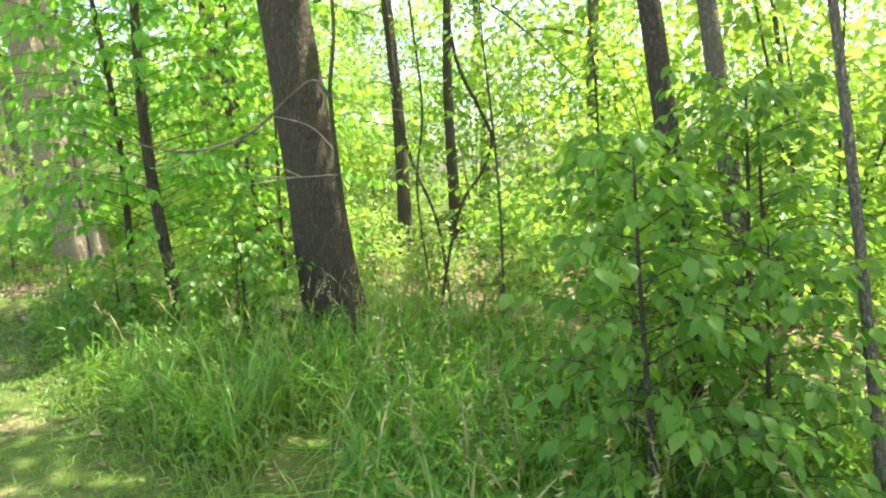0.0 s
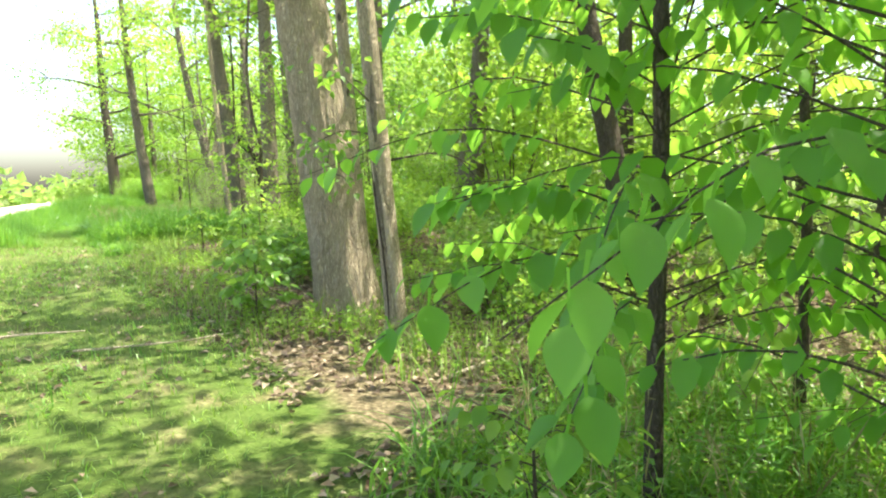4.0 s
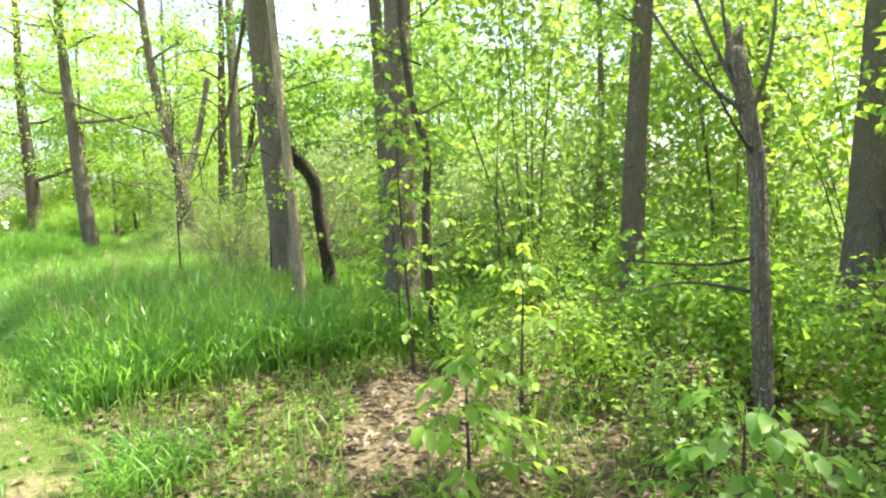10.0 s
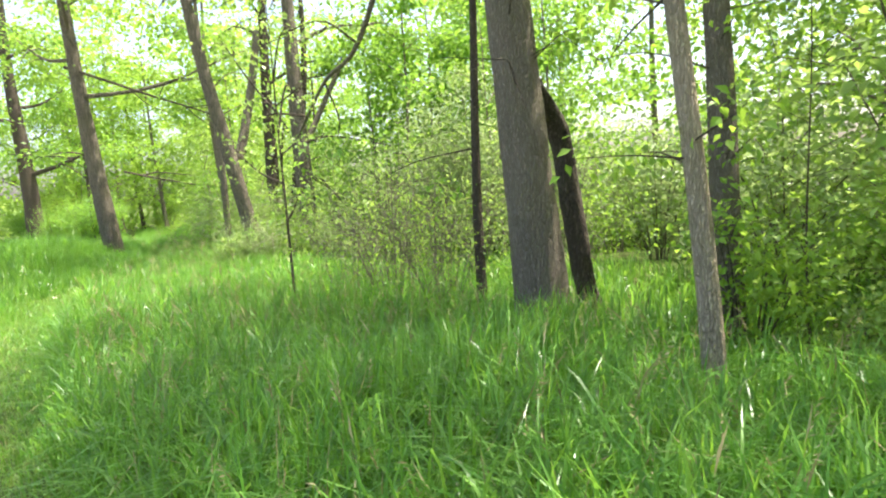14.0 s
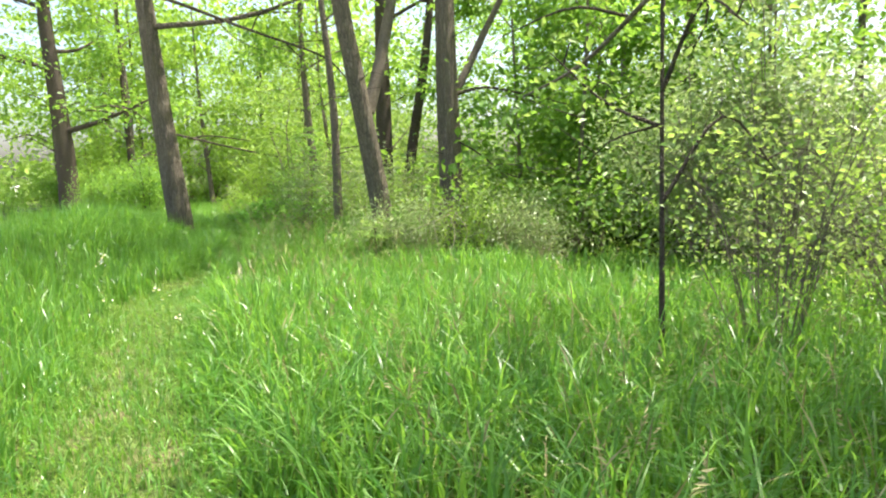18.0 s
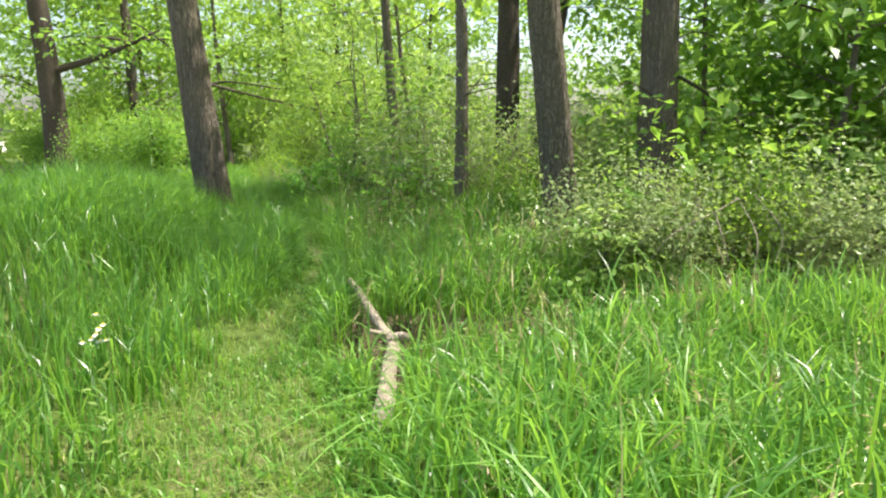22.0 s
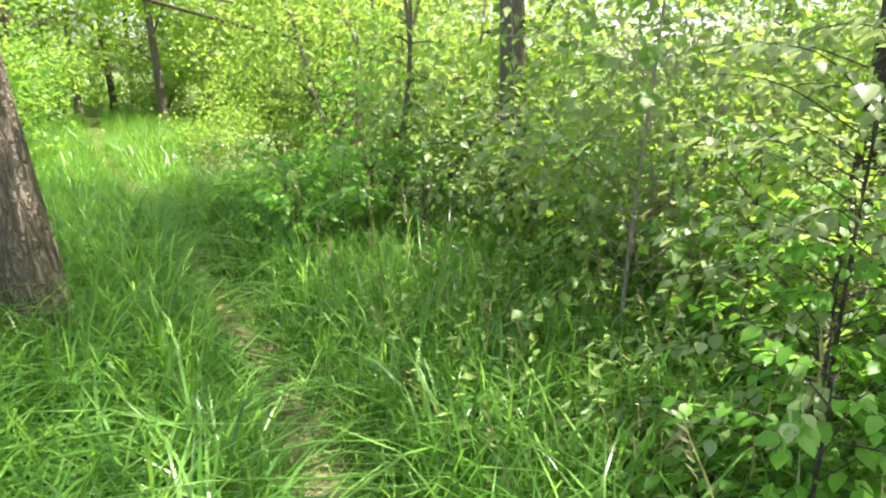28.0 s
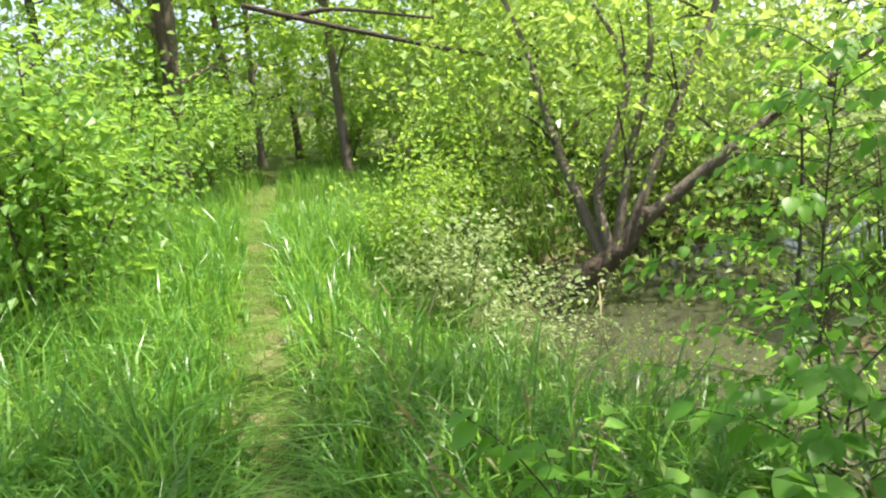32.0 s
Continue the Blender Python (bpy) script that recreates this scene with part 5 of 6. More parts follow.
# ---- the willow over the water ----
willow = thing("willow", -26.2, 42.8, hz(-26.2, 42.8), "leaning many-stemmed willow on the far bank", "tree")
world_tube("trunk", [(-26.5, 42.7, -0.75), (-26.2, 42.85, -0.38), (-25.6, 43.16, 0.05), (-25.3, 43.3, 0.5)], 0.17, 0.11, BARK_DARK, willow, 18, 14)
tips = []
for q in (((-25.62, 43.16, 0.05), (-25.52, 43.41, 1.0), (-25.28, 43.8, 2.34), (-25.35, 43.93, 3.6)), ((-25.5, 43.2, 0.2), (-24.94, 43.79, 1.78), (-24.57, 44.15, 2.77), (-24.3, 44.4, 4.0)),
          ((-25.4, 43.25, 0.3), (-24.28, 43.88, 1.13), (-22.98, 44.42, 1.53), (-21.8, 44.9, 2.2)), ((-25.4, 43.25, 0.35), (-24.0, 43.6, 1.5), (-22.59, 44.1, 2.5), (-21.6, 44.5, 3.6)),
          ((-25.7, 43.1, 0.0), (-25.85, 43.26, 0.82), (-25.54, 43.67, 2.15), (-26.2, 44.0, 3.4)), ((-25.8, 43.1, 0.0), (-26.4, 43.6, 1.3), (-26.9, 44.2, 2.6), (-27.4, 44.6, 3.6))):
    world_tube("stem", q, 0.075, 0.02, BARK, willow, 18, 9)
    tips += [np.array(q[-1]), np.array(q[-2]), (np.array(q[-1]) + np.array(q[-2])) / 2, (np.array(q[1]) + np.array(q[2])) / 2]
    for _ in range(5):
        p = np.array(q[int(uni(1, 4))])
        e = p + rand_dirs(1)[0] * [0.9, 0.9, 0.6] + [0, 0, 0.2]
        world_tube("branch", (p, (p + e) / 2 + [0, 0, 0.08], e), 0.022, 0.006, BARK_DARK, willow, 7, 5)
        tips.append(e)
o = np.array(willow.matrix_world.translation)
part("crown", mesh_np("crown", *foliage(np.array(tips) - o, 0.45, 5200, 0.09, 0.8, 0.5, 0.24), LEAF_BRIGHT), willow)
for q in (((-31.9, 45.1, 3.75), (-29.96, 45.59, 3.2), (-27.97, 46.17, 2.7), (-25.7, 46.85, 2.3)), ((-31.2, 45.3, 3.5), (-30.4, 45.6, 3.6), (-28.8, 46.0, 3.35))):
    bb = thing("dead_bough", q[-1][0], q[-1][1], q[-1][2], "long bare bough reaching over the trail", "branch")
    world_tube("branch", q, 0.05, 0.02, BARK_DARK, bb, 20, 8)


# ---- crooked small tree that leans over the trail's right side ----
rng = np.random.default_rng(37)
crook = thing("crooked_tree", -23.7, 36.6, hz(-23.7, 36.6), "crooked small tree with several thin stems", "tree")
tips = []
for q in (((-24.0, 36.4, 0.3), (-23.86, 36.4, 0.95), (-23.8, 36.4, 1.35), (-23.76, 36.4, 1.75), (-23.74, 36.42, 2.3), (-23.78, 36.5, 3.3)), ((-23.7, 36.6, 0.3), (-23.85, 36.7, 1.1), (-23.8, 36.9, 2.1), (-24.0, 37.1, 3.2)), ((-23.7, 36.55, 0.4), (-23.3, 36.6, 1.1), (-22.8, 36.8, 1.9), (-22.4, 37.0, 2.7)),
          ((-23.7, 36.6, 0.6), (-23.4, 37.1, 1.3), (-23.2, 37.7, 1.9), (-23.1, 38.2, 2.8))):
    world_tube("stem", q, 0.032, 0.012, TWIG_GREY, crook, 22, 8)
    for _ in range(7):
        p = np.array(q[int(uni(1, 4))]) * 0.6 + np.array(q[int(uni(2, 4))]) * 0.4
        e = p + rand_dirs(1)[0] * [0.75, 0.75, 0.3] + [0.15, 0.1, 0.05]
        world_tube("branch", (p, (p + e) / 2 + [0, 0, 0.06], e), 0.01, 0.003, TWIG, crook, 7, 5)
        tips += [e, (p + e) / 2]
for q in (((-23.35, 36.8, 3.2), (-23.5, 37.2, 4.2), (-24.0, 37.6, 5.0)), ((-23.1, 38.2, 2.8), (-23.3, 38.6, 3.8), (-24.0, 38.8, 4.6)), ((-24.0, 37.1, 3.2), (-24.1, 37.8, 4.0), (-24.5, 38.4, 4.4)), ((-23.35, 36.8, 3.2), (-23.0, 36.3, 4.2), (-23.2, 35.8, 5.0))):
    world_tube("stem", q, 0.014, 0.006, TWIG, crook, 12, 6)
    tips += [np.array(v) + rand_dirs(1)[0] * 0.35 for v in (q[1], q[2], q[2], q[2], q[1])]
o = np.array(crook.matrix_world.translation)
V, F = foliage(np.array(tips) - o, 0.24, 2400, 0.09, 0.7, 0.5, 0.3)
part("crown", mesh_np("crown", V, F, LEAF_PALE), crook)


# ---- grass ----
rng = np.random.default_rng(38)
def blades(x, y, tall, width, bend, steps, mat, name, label, lean=None):
    n = len(x)
    a = uni(0, 2 * np.pi, n)
    D = np.stack([np.cos(a), np.sin(a), np.zeros(n)], 1)
    if lean is not None:
        D = unit(D + np.array(lean))
    b = a + np.pi / 2 + uni(-0.9, 0.9, n)
    S = np.stack([np.cos(b), np.sin(b), np.zeros(n)], 1)
    B = np.stack([x, y, height(x, y) - 0.015], 1)
    rows = []
    us = np.linspace(0, 1, steps + 1)
    for u in us:
        c = B + D * (tall * bend * u ** 2.2)[:, None]
        c[:, 2] += tall * (u - 0.55 * np.minimum(bend, 1.2) * u ** 3)
        if u < 1:
            w = (width * (1 - 0.55 * u ** 2))[:, None]
            rows += [c - S * w, c + S * w]
        else:
            rows.append(c)
    m = len(rows)
    V = np.stack(rows, 1).reshape(-1, 3)
    k = np.arange(n)[:, None] * m
    quads = np.concatenate([k + [2 * i, 2 * i + 1, 2 * i + 3, 2 * i + 2] for i in range(steps - 1)])
    tris = k + [m - 3, m - 2, m - 1]
    tagged(new(name, mesh_np(name, V, [quads, tris], mat, True)), label, "grass", kind="stuff")


LOG_LINE = np.array([(-21.95, 28.8), (-21.25, 27.25), (-21.1, 26.3)])


def field(n, s0, s1, d0, d1, patch=0.0, clear=0.0):
    s, d = uni(s0, s1, n), uni(d0, d1, n)
    x, y = at_trail(s, d)
    keep = vnoise(x * 1.3 + 3, y * 1.3) > patch
    _, dd = trail_sd(x, y)
    keep &= np.abs(dd) > clear
    keep &= np.abs(along(LOG_LINE, x, y)[0]) > 0.1
    dc, dg = along(CREEK, x, y)[0], along(GULLY, x, y)[0]
    keep &= (np.abs(dc) > 1.7) & (np.abs(dg) > 0.46) & (road_d(x, y) < -0.1)
    return x[keep], y[keep]


def tall_grass(n, s0, s1, d0, d1, lo, hi, name, label, patch=0.0, mat=None, wide=0.005, clear=0.0, steps=4, bend=0.3):
    x, y = field(n, s0, s1, d0, d1, patch, clear)
    t = uni(lo, hi, len(x)) * (0.75 + 0.5 * vnoise(x * 0.9, y * 0.9 + 7))
    s, d = trail_sd(x, y)
    worn = 0.42 - 0.34 * smooth(s, 34, 37) + 0.25 * (vnoise(x * 2.1, y * 2.1) - 0.5) * (1 - 0.6 * smooth(s, 34, 37))
    t = t * (0.25 + 0.75 * smooth(np.abs(d), worn, worn + 0.45 - 0.2 * smooth(s, 34, 37)))
    blades(x, y, t, wide * uni(0.7, 1.3, len(x)), bend * uni(0.2, 1.9, len(x)), steps, mat or GRASS, name, label)


tall_grass(12000, -3, 8.5, 0.75, 3.6, 0.2, 0.62, "tall_grass", "tall seeding grass along the edge of the wood", 0.25, wide=0.0055, bend=0.85)
tall_grass(6500, -3, 6, 0.6, 3.4, 0.12, 0.4, "weedy_grass", "yellowish weedy grass in patches of sun", 0.2, GRASS_DRY)
tall_grass(3500, 1, 6, 0.4, 1.7, 0.12, 0.36, "weedy_grass", "yellowish weedy grass in patches of sun", 0.15, GRASS_DRY, 0.006, steps=3, bend=0.7)
tall_grass(8500, 7, 19.6, 0.5, 3.6, 0.12, 0.42, "sparse_grass", "sparse tufts of grass among fallen leaves", 0.38, GRASS_DRY, steps=3, bend=0.6)
tall_grass(14500, 19.2, 24, 0.45, 4.6, 0.35, 0.75, "lush_grass", "lush bright green meadow grass", 0.12, wide=0.0072, steps=3, bend=0.55)
tall_grass(25000, 24, 36, 0.35, 4.8, 0.3, 0.7, "lush_grass", "lush bright green meadow grass", 0.05, wide=0.0072, steps=3, bend=0.5)
tall_grass(18000, 20, 38.2, -3.2, -0.3, 0.3, 0.65, "lush_grass", "lush bright green meadow grass beside the trail", 0.08, wide=0.0068, steps=2, bend=0.4)
tall_grass(9000, 18, 46, -7.0, -3.0, 0.35, 0.7, "lush_grass", "deep green grass of the verge", 0.05, wide=0.009, steps=2)
tall_grass(22000, 38, 47, -3.4, -0.06, 0.35, 0.8, "broad_grass", "broad-bladed drooping grass beside the dirt trail", 0.05, wide=0.0066, bend=0.85, steps=3)
tall_grass(22000, 35, 47, 0.06, 3.6, 0.3, 0.75, "broad_grass", "deep green grass and weeds beside the dirt trail", 0.08, wide=0.006, bend=0.7, steps=3)
tall_grass(8000, 45, 54, -3.4, -0.12, 0.4, 0.85, "broad_grass", "deep grass that leans over the dirt trail", 0.1, wide=0.0075, bend=0.7, steps=2)
tall_grass(6000, 45, 54, 0.12, 3.4, 0.4, 0.85, "broad_grass", "deep grass between the dirt trail and the creek", 0.1, wide=0.0075, bend=0.7, steps=2)
tall_grass(9000, 49, 62, -5, 5, 0.25, 0.55, "lush_grass", "sunlit grass where the trail goes on", 0.1, wide=0.010, clear=0.16, steps=2)


tall_grass(2600, 19.4, 36, 0.6, 4.4, 0.55, 0.95, "arching_grass", "long bright grass blades that arch over", 0.2, wide=0.0062, steps=5, bend=1.0)
tall_grass(3600, 37, 47, -3.0, 3.2, 0.45, 0.9, "arching_grass", "long bright grass blades that arch over", 0.2, wide=0.006, steps=5, bend=1.0, clear=0.35)
tall_grass(8000, 21, 36, 4.5, 8.0, 0.3, 0.6, "lush_grass", "meadow grass running down to the creek", 0.1, wide=0.009, steps=2, bend=0.5)
tall_grass(5000, 43, 56, 2.4, 7.5, 0.35, 0.85, "bank_grass", "rough grass on the creek bank", 0.1, wide=0.009, steps=2, bend=0.6)
tx, ty = uni(-12.1, -11.2, 420), uni(15.9, 16.7, 420)
blades(tx, ty, uni(0.35, 0.8, 420), uni(0.005, 0.009, 420), uni(0.4, 1.3, 420), 5, GRASS, "arching_grass", "bright tuft of arching grass at the edge of the litter")
tx, ty = uni(-11.6, -11.1, 200), uni(13.6, 14.2, 200)
blades(tx, ty, uni(0.2, 0.45, 200), uni(0.004, 0.007, 200), uni(0.5, 1.4, 200), 4, GRASS, "arching_grass", "tuft of arching grass beside the mown verge")
tall_grass(9000, 24, 38, -0.65, 0.65, 0.3, 0.65, "tufted_grass", "medium tufts of grass in the trodden trail", 0.2, steps=3, bend=0.6)
tall_grass(1500, 37, 50, -0.45, 0.45, 0.25, 0.6, "tufted_grass", "medium tufts of grass in the trodden trail", 0.42, steps=3, bend=0.8)


def short_grass(n, s0, s1, d0, d1, lo, hi, name, label, patch, mat):
    x, y = field(n, s0, s1, d0, d1, patch)
    blades(x, y, uni(lo, hi, len(x)), 0.004 * uni(0.7, 1.3, len(x)), uni(0.2, 1.3, len(x)), 2, mat, name, label)


short_grass(26000, -3, 21, -2.6, 0.8, 0.03, 0.11, "mown_grass", "short mown grass of the verge", 0.1, GRASS_DRY)
short_grass(12000, -3, 21, -6.5, -2.4, 0.04, 0.13, "mown_grass", "short mown grass of the verge", 0.12, GRASS_DRY)
short_grass(9000, -3, 21, -6.5, 0.9, 0.08, 0.22, "mown_grass", "longer tufts in the mown verge", 0.5, GRASS)
short_grass(26000, 20, 37, -0.9, 0.8, 0.05, 0.17, "trodden_grass", "short trodden grass on the trail", 0.06, GRASS_DRY)
short_grass(5000, 36, 62, -0.45, 0.45, 0.05, 0.2, "trodden_grass", "thin trodden grass on the dirt trail", 0.42, GRASS_DRY)


# ---- fallen leaves ----
rng = np.random.default_rng(39)
def build_litter(n, s0, s1, d0, d1, patch, name):
    x, y = field(n, s0, s1, d0, d1, patch)
    k = len(x)
    P = np.stack([x, y, height(x, y) + uni(0.005, 0.03, k)], 1)
    ax = rand_dirs(k) * [1, 1, 0.25]
    nor = rand_dirs(k) * 0.45 + [0, 0, 1]
    L = uni(0.035, 0.09, k)
    tagged(new(name, mesh_np(name, *leaves(P, ax, nor, L, L * 0.3, 0.5), FALLEN)), "dry brown fallen leaves on the ground", "leaf litter", kind="stuff")


build_litter(26000, 7.4, 20, 0.6, 7.0, 0.08, "fallen_leaves")
build_litter(5000, -3, 7, 2.2, 7.0, 0.3, "fallen_leaves")


# ---- the fallen log and sticks ----
log = thing("fallen_log", -21.6, 27.9, 0.45, "pale weathered fallen branch with a broken fork", "log")
world_tube("trunk", [(-21.93, 28.76, 0.57), (-21.75, 28.4, 0.55), (-21.6, 28.05, 0.53), (-21.4, 27.6, 0.5), (-21.25, 27.25, 0.49), (-21.2, 26.9, 0.49), (-21.12, 26.4, 0.48), (-21.08, 26.1, 0.46)], 0.024, 0.058, DEADWOOD, log, 44, 16, rough=0.3)
world_tube("fork_stub", [(-21.25, 27.25, 0.53), (-21.2, 27.26, 0.55), (-21.15, 27.25, 0.55)], 0.034, 0.028, DEADWOOD, log, 9, 10, rough=0.25)
world_tube("branch_stub", [(-21.3, 27.3, 0.55), (-21.36, 27.24, 0.58), (-21.39, 27.2, 0.6)], 0.02, 0.012, DEADWOOD, log, 6, 8)


def stick(pts, r, label, mat=None):
    z = [hz(p[0], p[1]) for p in pts]
    ob = thing("stick", pts[0][0], pts[0][1], z[0], label, "stick")
    world_tube("branch", [(p[0], p[1], q + r + 0.02) for p, q in zip(pts, z)], r, r * 0.5, mat or DEADWOOD, ob, 14, 8)
    return ob


stick([(-8.3, 8.5), (-8.04, 8.68), (-7.6, 8.8)], 0.012, "short dry stick lying on the mown grass")
stick([(-7.2, 8.2), (-6.6, 8.6), (-6.3, 9.0)], 0.01, "thin dry stick lying on the mown grass")
stick([(-12.35, 15.35), (-12.0, 15.45), (-11.7, 15.6)], 0.02, "pale dry stick lying on fallen leaves")
stick([(-8.9, 12.3), (-8.5, 12.7), (-8.3, 13.1)], 0.013, "dry stick lying on fallen leaves")
stick([(-20.55, 25.72), (-20.7, 25.45), (-20.86, 25.2)], 0.04, "thick pale stick lying in the grass")
stick([(-20.6, 24.6), (-20.35, 24.9), (-20.2, 25.2)], 0.02, "short pale stick in the grass")
stick([(-4.3, 8.2), (-4.0, 8.8), (-3.9, 9.5)], 0.015, "dry stick lying under the trees")


# ---- flowers ----
rng = np.random.default_rng(40)
def flower_plant(x, y, tall, heads, label):
    """White daisy-like heads on thin branched stalks."""
    z0 = hz(x, y)
    ob = thing("wildflower", x, y, z0, label, "flower")
    part("stalk", mesh_np("stalk", *tube(curve([(0, 0, -0.03), (0.02, 0.01, tall * 0.5), (0, 0.02, tall * 0.85)], 8), np.linspace(0.004, 0.0025, 8), 6), GRASS, True), ob)
    pv, pf = [], []
    n = 20
    r = 0.016
    a = np.linspace(0, 2 * np.pi, n, endpoint=False)
    rr = r * np.where(np.arange(n) % 2, 0.72, 1.0)
    V = np.concatenate([[[0, 0, 0.002]], np.stack([np.cos(a) * rr, np.sin(a) * rr, 0.004 * np.cos(a * 3)], 1), [[0, 0, -0.004]]])
    i = np.arange(n)
    F = np.concatenate([np.stack([np.zeros(n, int), 1 + i, 1 + (i + 1) % n], 1), np.stack([np.full(n, n + 1), 1 + (i + 1) % n, 1 + i], 1)])
    petals = mesh_np("petals", V, F, PETAL)
    V2, F2 = tube([(0, 0, 0.0), (0, 0, 0.003), (0, 0, 0.006)], [0.006, 0.007, 0.005], 9)
    heart = mesh_np("flower_heart", V2, F2, YELLOW, True)
    for k in range(heads):
        e = np.array([uni(-0.06, 0.06), uni(-0.06, 0.06), tall * uni(0.92, 1.08)])
        part("stalk", mesh_np("stalk", *tube(curve([(0.005, 0.015, tall * 0.7), (e * [0.6, 0.6, 0.93])], 4), [0.0022] * 4, 5), GRASS, True), ob)
        h = part("flower_head", petals, ob, "white petals")
        h.matrix_basis = Matrix.Translation(e) @ pose(0, 0, 0, uni(-35, 35), uni(-35, 35), 0)
        h2 = part("flower_heart", heart, h, "yellow centre")
        V3, F3 = tube(curve([e * [0.6, 0.6, 0.93], e], 3), [0.002] * 3, 5)
        part("stalk", mesh_np("stalk", V3, F3, GRASS, True), ob)
    lv = leaves(np.array([[0, 0, tall * u] for u in np.linspace(0.1, 0.75, 12)]), rand_dirs(12) * [1, 1, 0.3] + [0, 0, 0.4], np.tile([0, 0, 1.0], (12, 1)), np.full(12, 0.07), np.full(12, 0.012))
    part("foliage", mesh_np("foliage", *lv, LEAF_PALE), ob)


for q in ((-22.05, 25.5, 0.72, 7), (-22.2, 25.65, 0.62, 4), (-20.9, 24.62, 0.5, 3), (-20.75, 24.5, 0.45, 2), (-20.3, 23.9, 0.35, 3), (-20.2, 24.3, 0.32, 3), (-21.6, 24.9, 0.4, 2), (-22.47, 31.03, 0.42, 1)):
    flower_plant(*q, "slender stalk with small white daisy-like flowers")


# ---- low weeds among the grass ----
rng = np.random.default_rng(41)
def weeds(n, s0, s1, d0, d1, size, mat, name, label, lift=0.45):
    x, y = field(n, s0, s1, d0, d1, 0.35, 0.35)
    k = len(x)
    per = 9
    stem = uni(0.1, lift, k)
    base = np.repeat(np.stack([x, y, height(x, y)], 1), per, 0)
    u = np.tile(np.linspace(0.15, 1, per), k)
    base[:, 2] += np.repeat(stem, per) * u
    ax = rand_dirs(k * per) * [1, 1, 0.3] + [0, 0, 0.25]
    nor = rand_dirs(k * per) * 0.4 + [0, 0, 1]
    L = size * uni(0.6, 1.2, k * per) * (1.1 - 0.5 * u)
    tagged(new(name, mesh_np(name, *leaves(base, ax, nor, L, L * 0.22), mat)), label, "weeds", kind="stuff")


weeds(1300, -3, 8, 0.6, 3.6, 0.07, LEAF_BRIGHT, "weeds", "light green weeds in the tall grass", 0.3)
weeds(1300, -3, 8, 0.6, 3.6, 0.085, LEAF, "weeds", "broad-leaved weeds in the tall grass")
weeds(1800, 7, 19, 0.9, 6.0, 0.085, LEAF_BRIGHT, "weeds", "small green weeds among fallen leaves", 0.25)
weeds(450, 23, 36, 0.8, 4.8, 0.065, LEAF_PALE, "weeds", "broad-leaved weeds in the lush grass", 0.55)
weeds(900, 36, 47, 0.3, 3.6, 0.09, LEAF_PALE, "weeds", "broad-leaved weeds beside the dirt trail", 0.6)
tall_grass(2500, 20, 47, 0.7, 4.0, 0.3, 0.8, "dry_stalks", "dry straw-coloured stalks among the green grass", 0.35, STRAW, 0.003, steps=3, bend=0.9)


def seed_heads(n, s0, s1, d0, d1, lo, hi, name, label):
    """Thin stalks with loose pale seed heads."""
    x, y = field(n, s0, s1, d0, d1, 0.3, 0.4)
    k = len(x)
    tall = uni(lo, hi, k)
    a = uni(0, 2 * np.pi, k)
    bow = tall * uni(0.1, 0.45, k)
    base = np.stack([x, y, height(x, y)], 1)
    D = np.stack([np.cos(a), np.sin(a), np.zeros(k)], 1)
    P, A, L, W = [], [], [], []
    for u in np.linspace(0, 0.8, 5):
        p = base + D * (bow * u ** 2)[:, None] + np.array([0, 0, 1.0]) * (tall * u)[:, None]
        q = base + D * (bow * (u + 0.2) ** 2)[:, None] + np.array([0, 0, 1.0]) * (tall * (u + 0.2))[:, None]
        P.append(p)
        A.append(q - p)
        L.append(np.linalg.norm(q - p, axis=1) * 1.05)
        W.append(np.full(k, 0.0022))
    top = base + D * bow[:, None] + np.array([0, 0, 1.0]) * tall[:, None]
    for j in range(7):
        P.append(top - np.array([0, 0, 0.018 * j]) - D * 0.006 * j)
        A.append(rand_dirs(k) * [0.7, 0.7, 0.3] + D + [0, 0, 0.4])
        L.append(uni(0.02, 0.045, k))
        W.append(uni(0.003, 0.006, k))
    P, A, L, W = (np.concatenate(v) for v in (P, A, L, W))
    tagged(new(name, mesh_np(name, *leaves(P, A, rand_dirs(len(P)) + [0, 0, 0.3], L, W), STRAW)), label, "grass", kind="stuff")


seed_heads(700, -3, 8.5, 0.7, 3.4, 0.35, 0.75, "seed_heads", "nodding pale seed heads of tall grass")
seed_heads(500, 34, 47, 0.4, 3.2, 0.45, 0.85, "seed_heads", "nodding pale seed heads of tall grass")
seed_heads(500, 20, 34, 0.8, 4.2, 0.45, 0.75, "seed_heads", "nodding pale seed heads of tall grass")


weeds(110, 35.5, 37.5, 0.7, 2.2, 0.08, LEAF_PALE, "weeds", "pale broad-leaved plants beside the trail", 0.75)
weeds(300, 38, 42, 1.0, 3.0, 0.09, LEAF_PALE, "weeds", "pale broad-leaved plants beside the trail", 0.7)


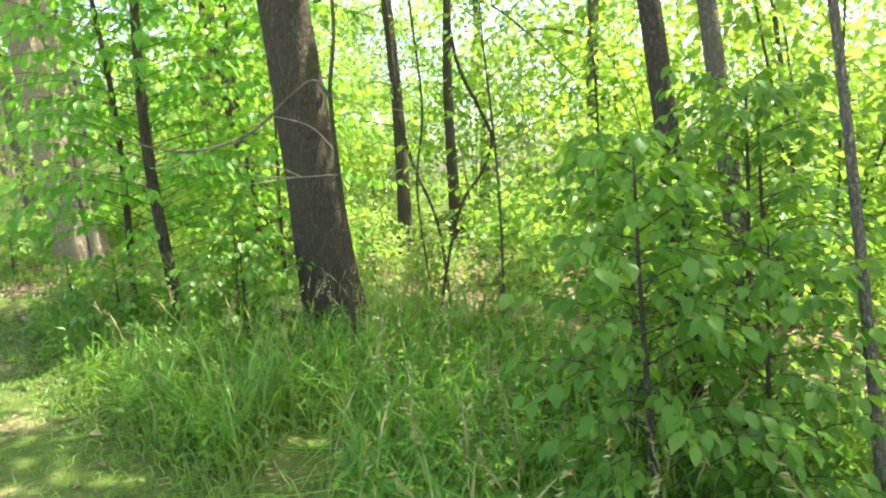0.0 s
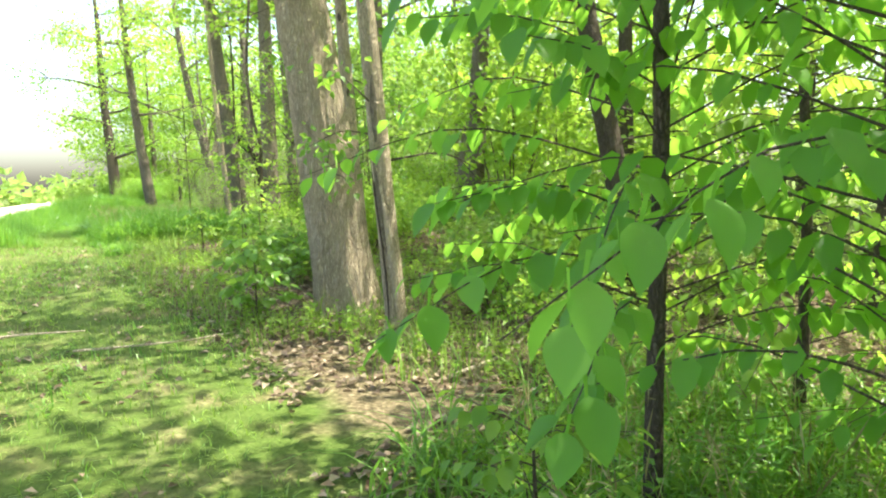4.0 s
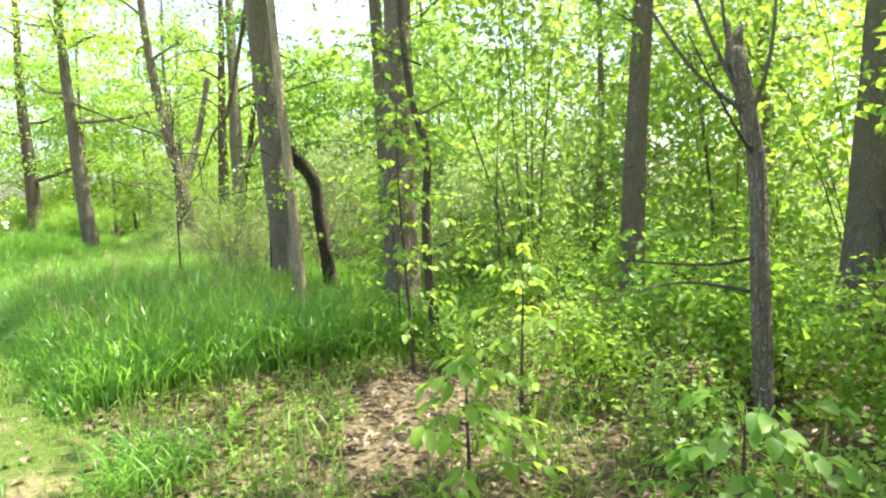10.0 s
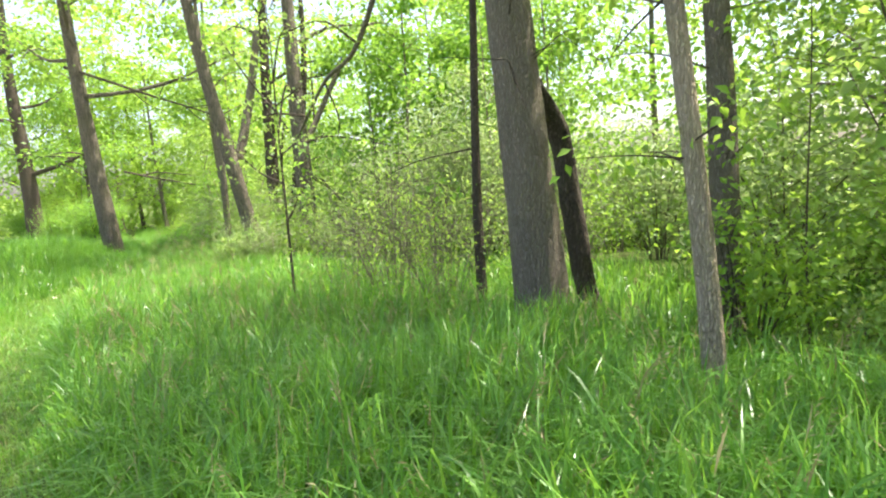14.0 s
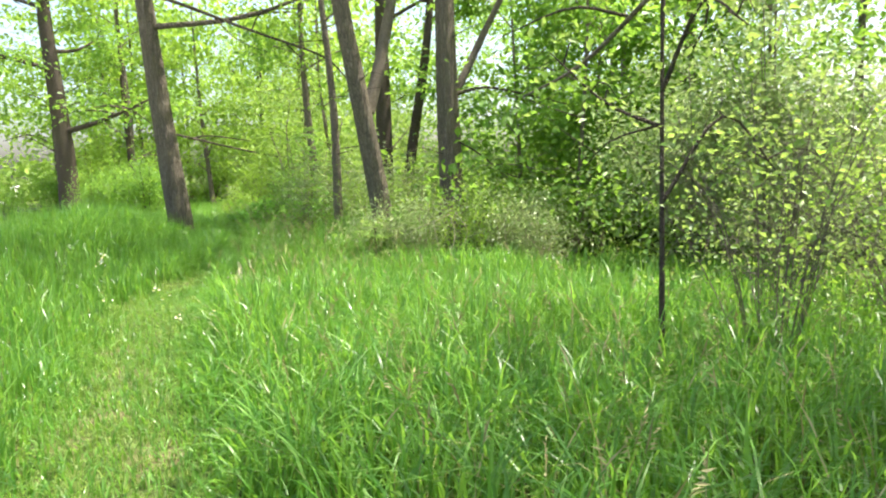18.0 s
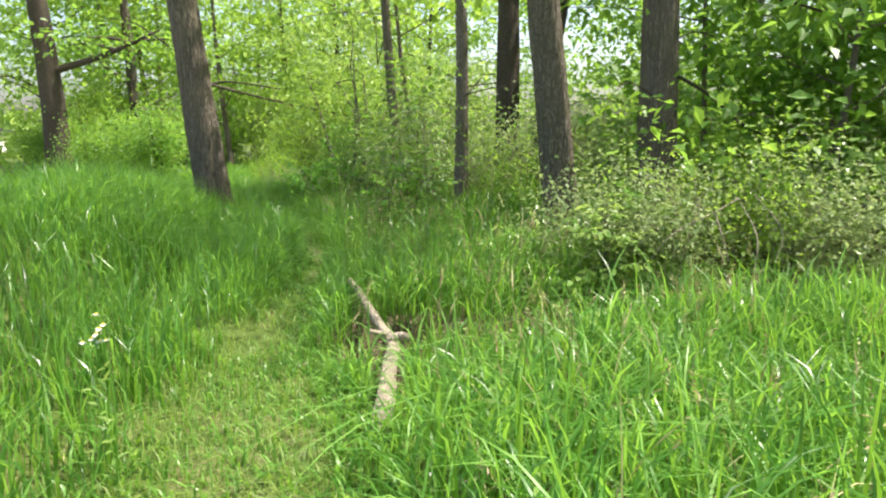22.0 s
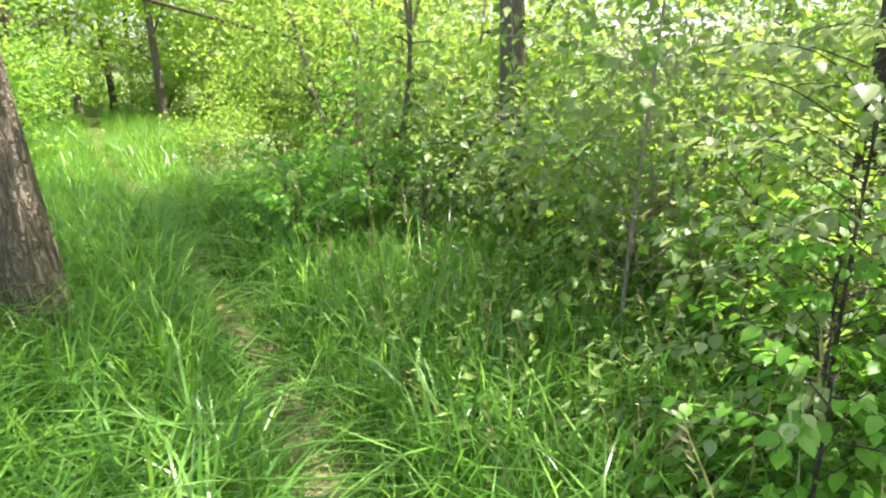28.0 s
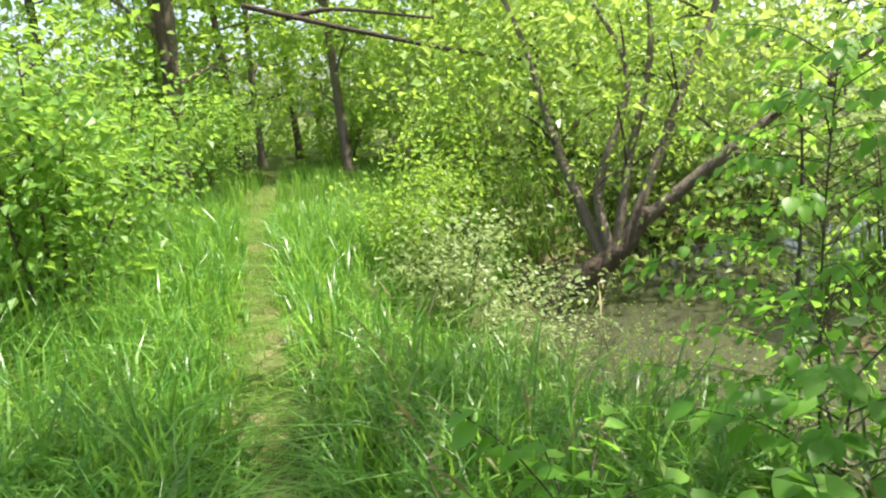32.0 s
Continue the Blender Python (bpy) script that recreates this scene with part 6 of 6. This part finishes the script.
# ---- pale dead twigs hanging over the gully ----
twigs = thing("dead_branch", -19.0, 28.9, 0.5, "bleached bare twigs hanging from the brambles", "branch")
for q in (((-18.5, 29.3, 1.25), (-18.75, 29.1, 1.15), (-19.1, 28.95, 1.0), (-19.35, 28.9, 0.72)), ((-18.5, 29.3, 1.25), (-18.4, 29.05, 0.95), (-18.45, 28.9, 0.62), (-18.4, 28.85, 0.3)),
          ((-18.75, 29.1, 1.15), (-18.7, 29.0, 0.95), (-18.65, 28.95, 0.75)), ((-18.4, 29.2, 1.3), (-18.2, 29.05, 1.0), (-18.3, 28.9, 0.7)), ((-18.45, 28.9, 0.6), (-18.3, 28.8, 0.5), (-18.2, 28.8, 0.25))):
    world_tube("twig", q, 0.007, 0.003, DEADWOOD, twigs, 14, 6, rough=0.3)


# ---- dry roots and dead grass that hang down the gully's bank ----
def hanging_roots(n):
    k, f = rng.integers(2, len(GULLY) - 1, n), uni(0, 1, n)
    p = GULLY[k] + (GULLY[k + 1] - GULLY[k]) * f[:, None] + np.stack([uni(0.0, 0.25, n), uni(0.38, 0.62, n)], 1)
    P = np.concatenate([p, (height(p[:, 0], p[:, 1]) + uni(0.0, 0.08, n))[:, None]], 1)
    axis = rand_dirs(n) * [0.35, 0.25, 0.2] + [-0.1, -0.45, -0.8]
    V, F = leaves(P, axis, rand_dirs(n) + [0, -1, 0.3], uni(0.12, 0.38, n), uni(0.002, 0.006, n))
    tagged(new("dry_roots", mesh_np("dry_roots", V, F, STRAW)), "dry roots and dead grass hanging down the bank", "roots", kind="stuff")


hanging_roots(900)


# ---- scraps and small herbs on the mown verge and the trodden trail ----
build_litter(2600, -3, 21, -3.5, 0.8, 0.45, "fallen_leaves")
weeds(1500, -3, 21, -4.0, 0.9, 0.05, LEAF, "low_herbs", "clover and small herbs in the mown verge", 0.1)
weeds(900, 20, 37, -1.0, 1.0, 0.05, LEAF_BRIGHT, "low_herbs", "small herbs on the trodden trail", 0.12)
tall_grass(3500, -3, 37, -1.3, 0.9, 0.06, 0.2, "dry_stalks", "short dry straw in the trodden grass", 0.4, STRAW, 0.003, steps=2, bend=1.6)
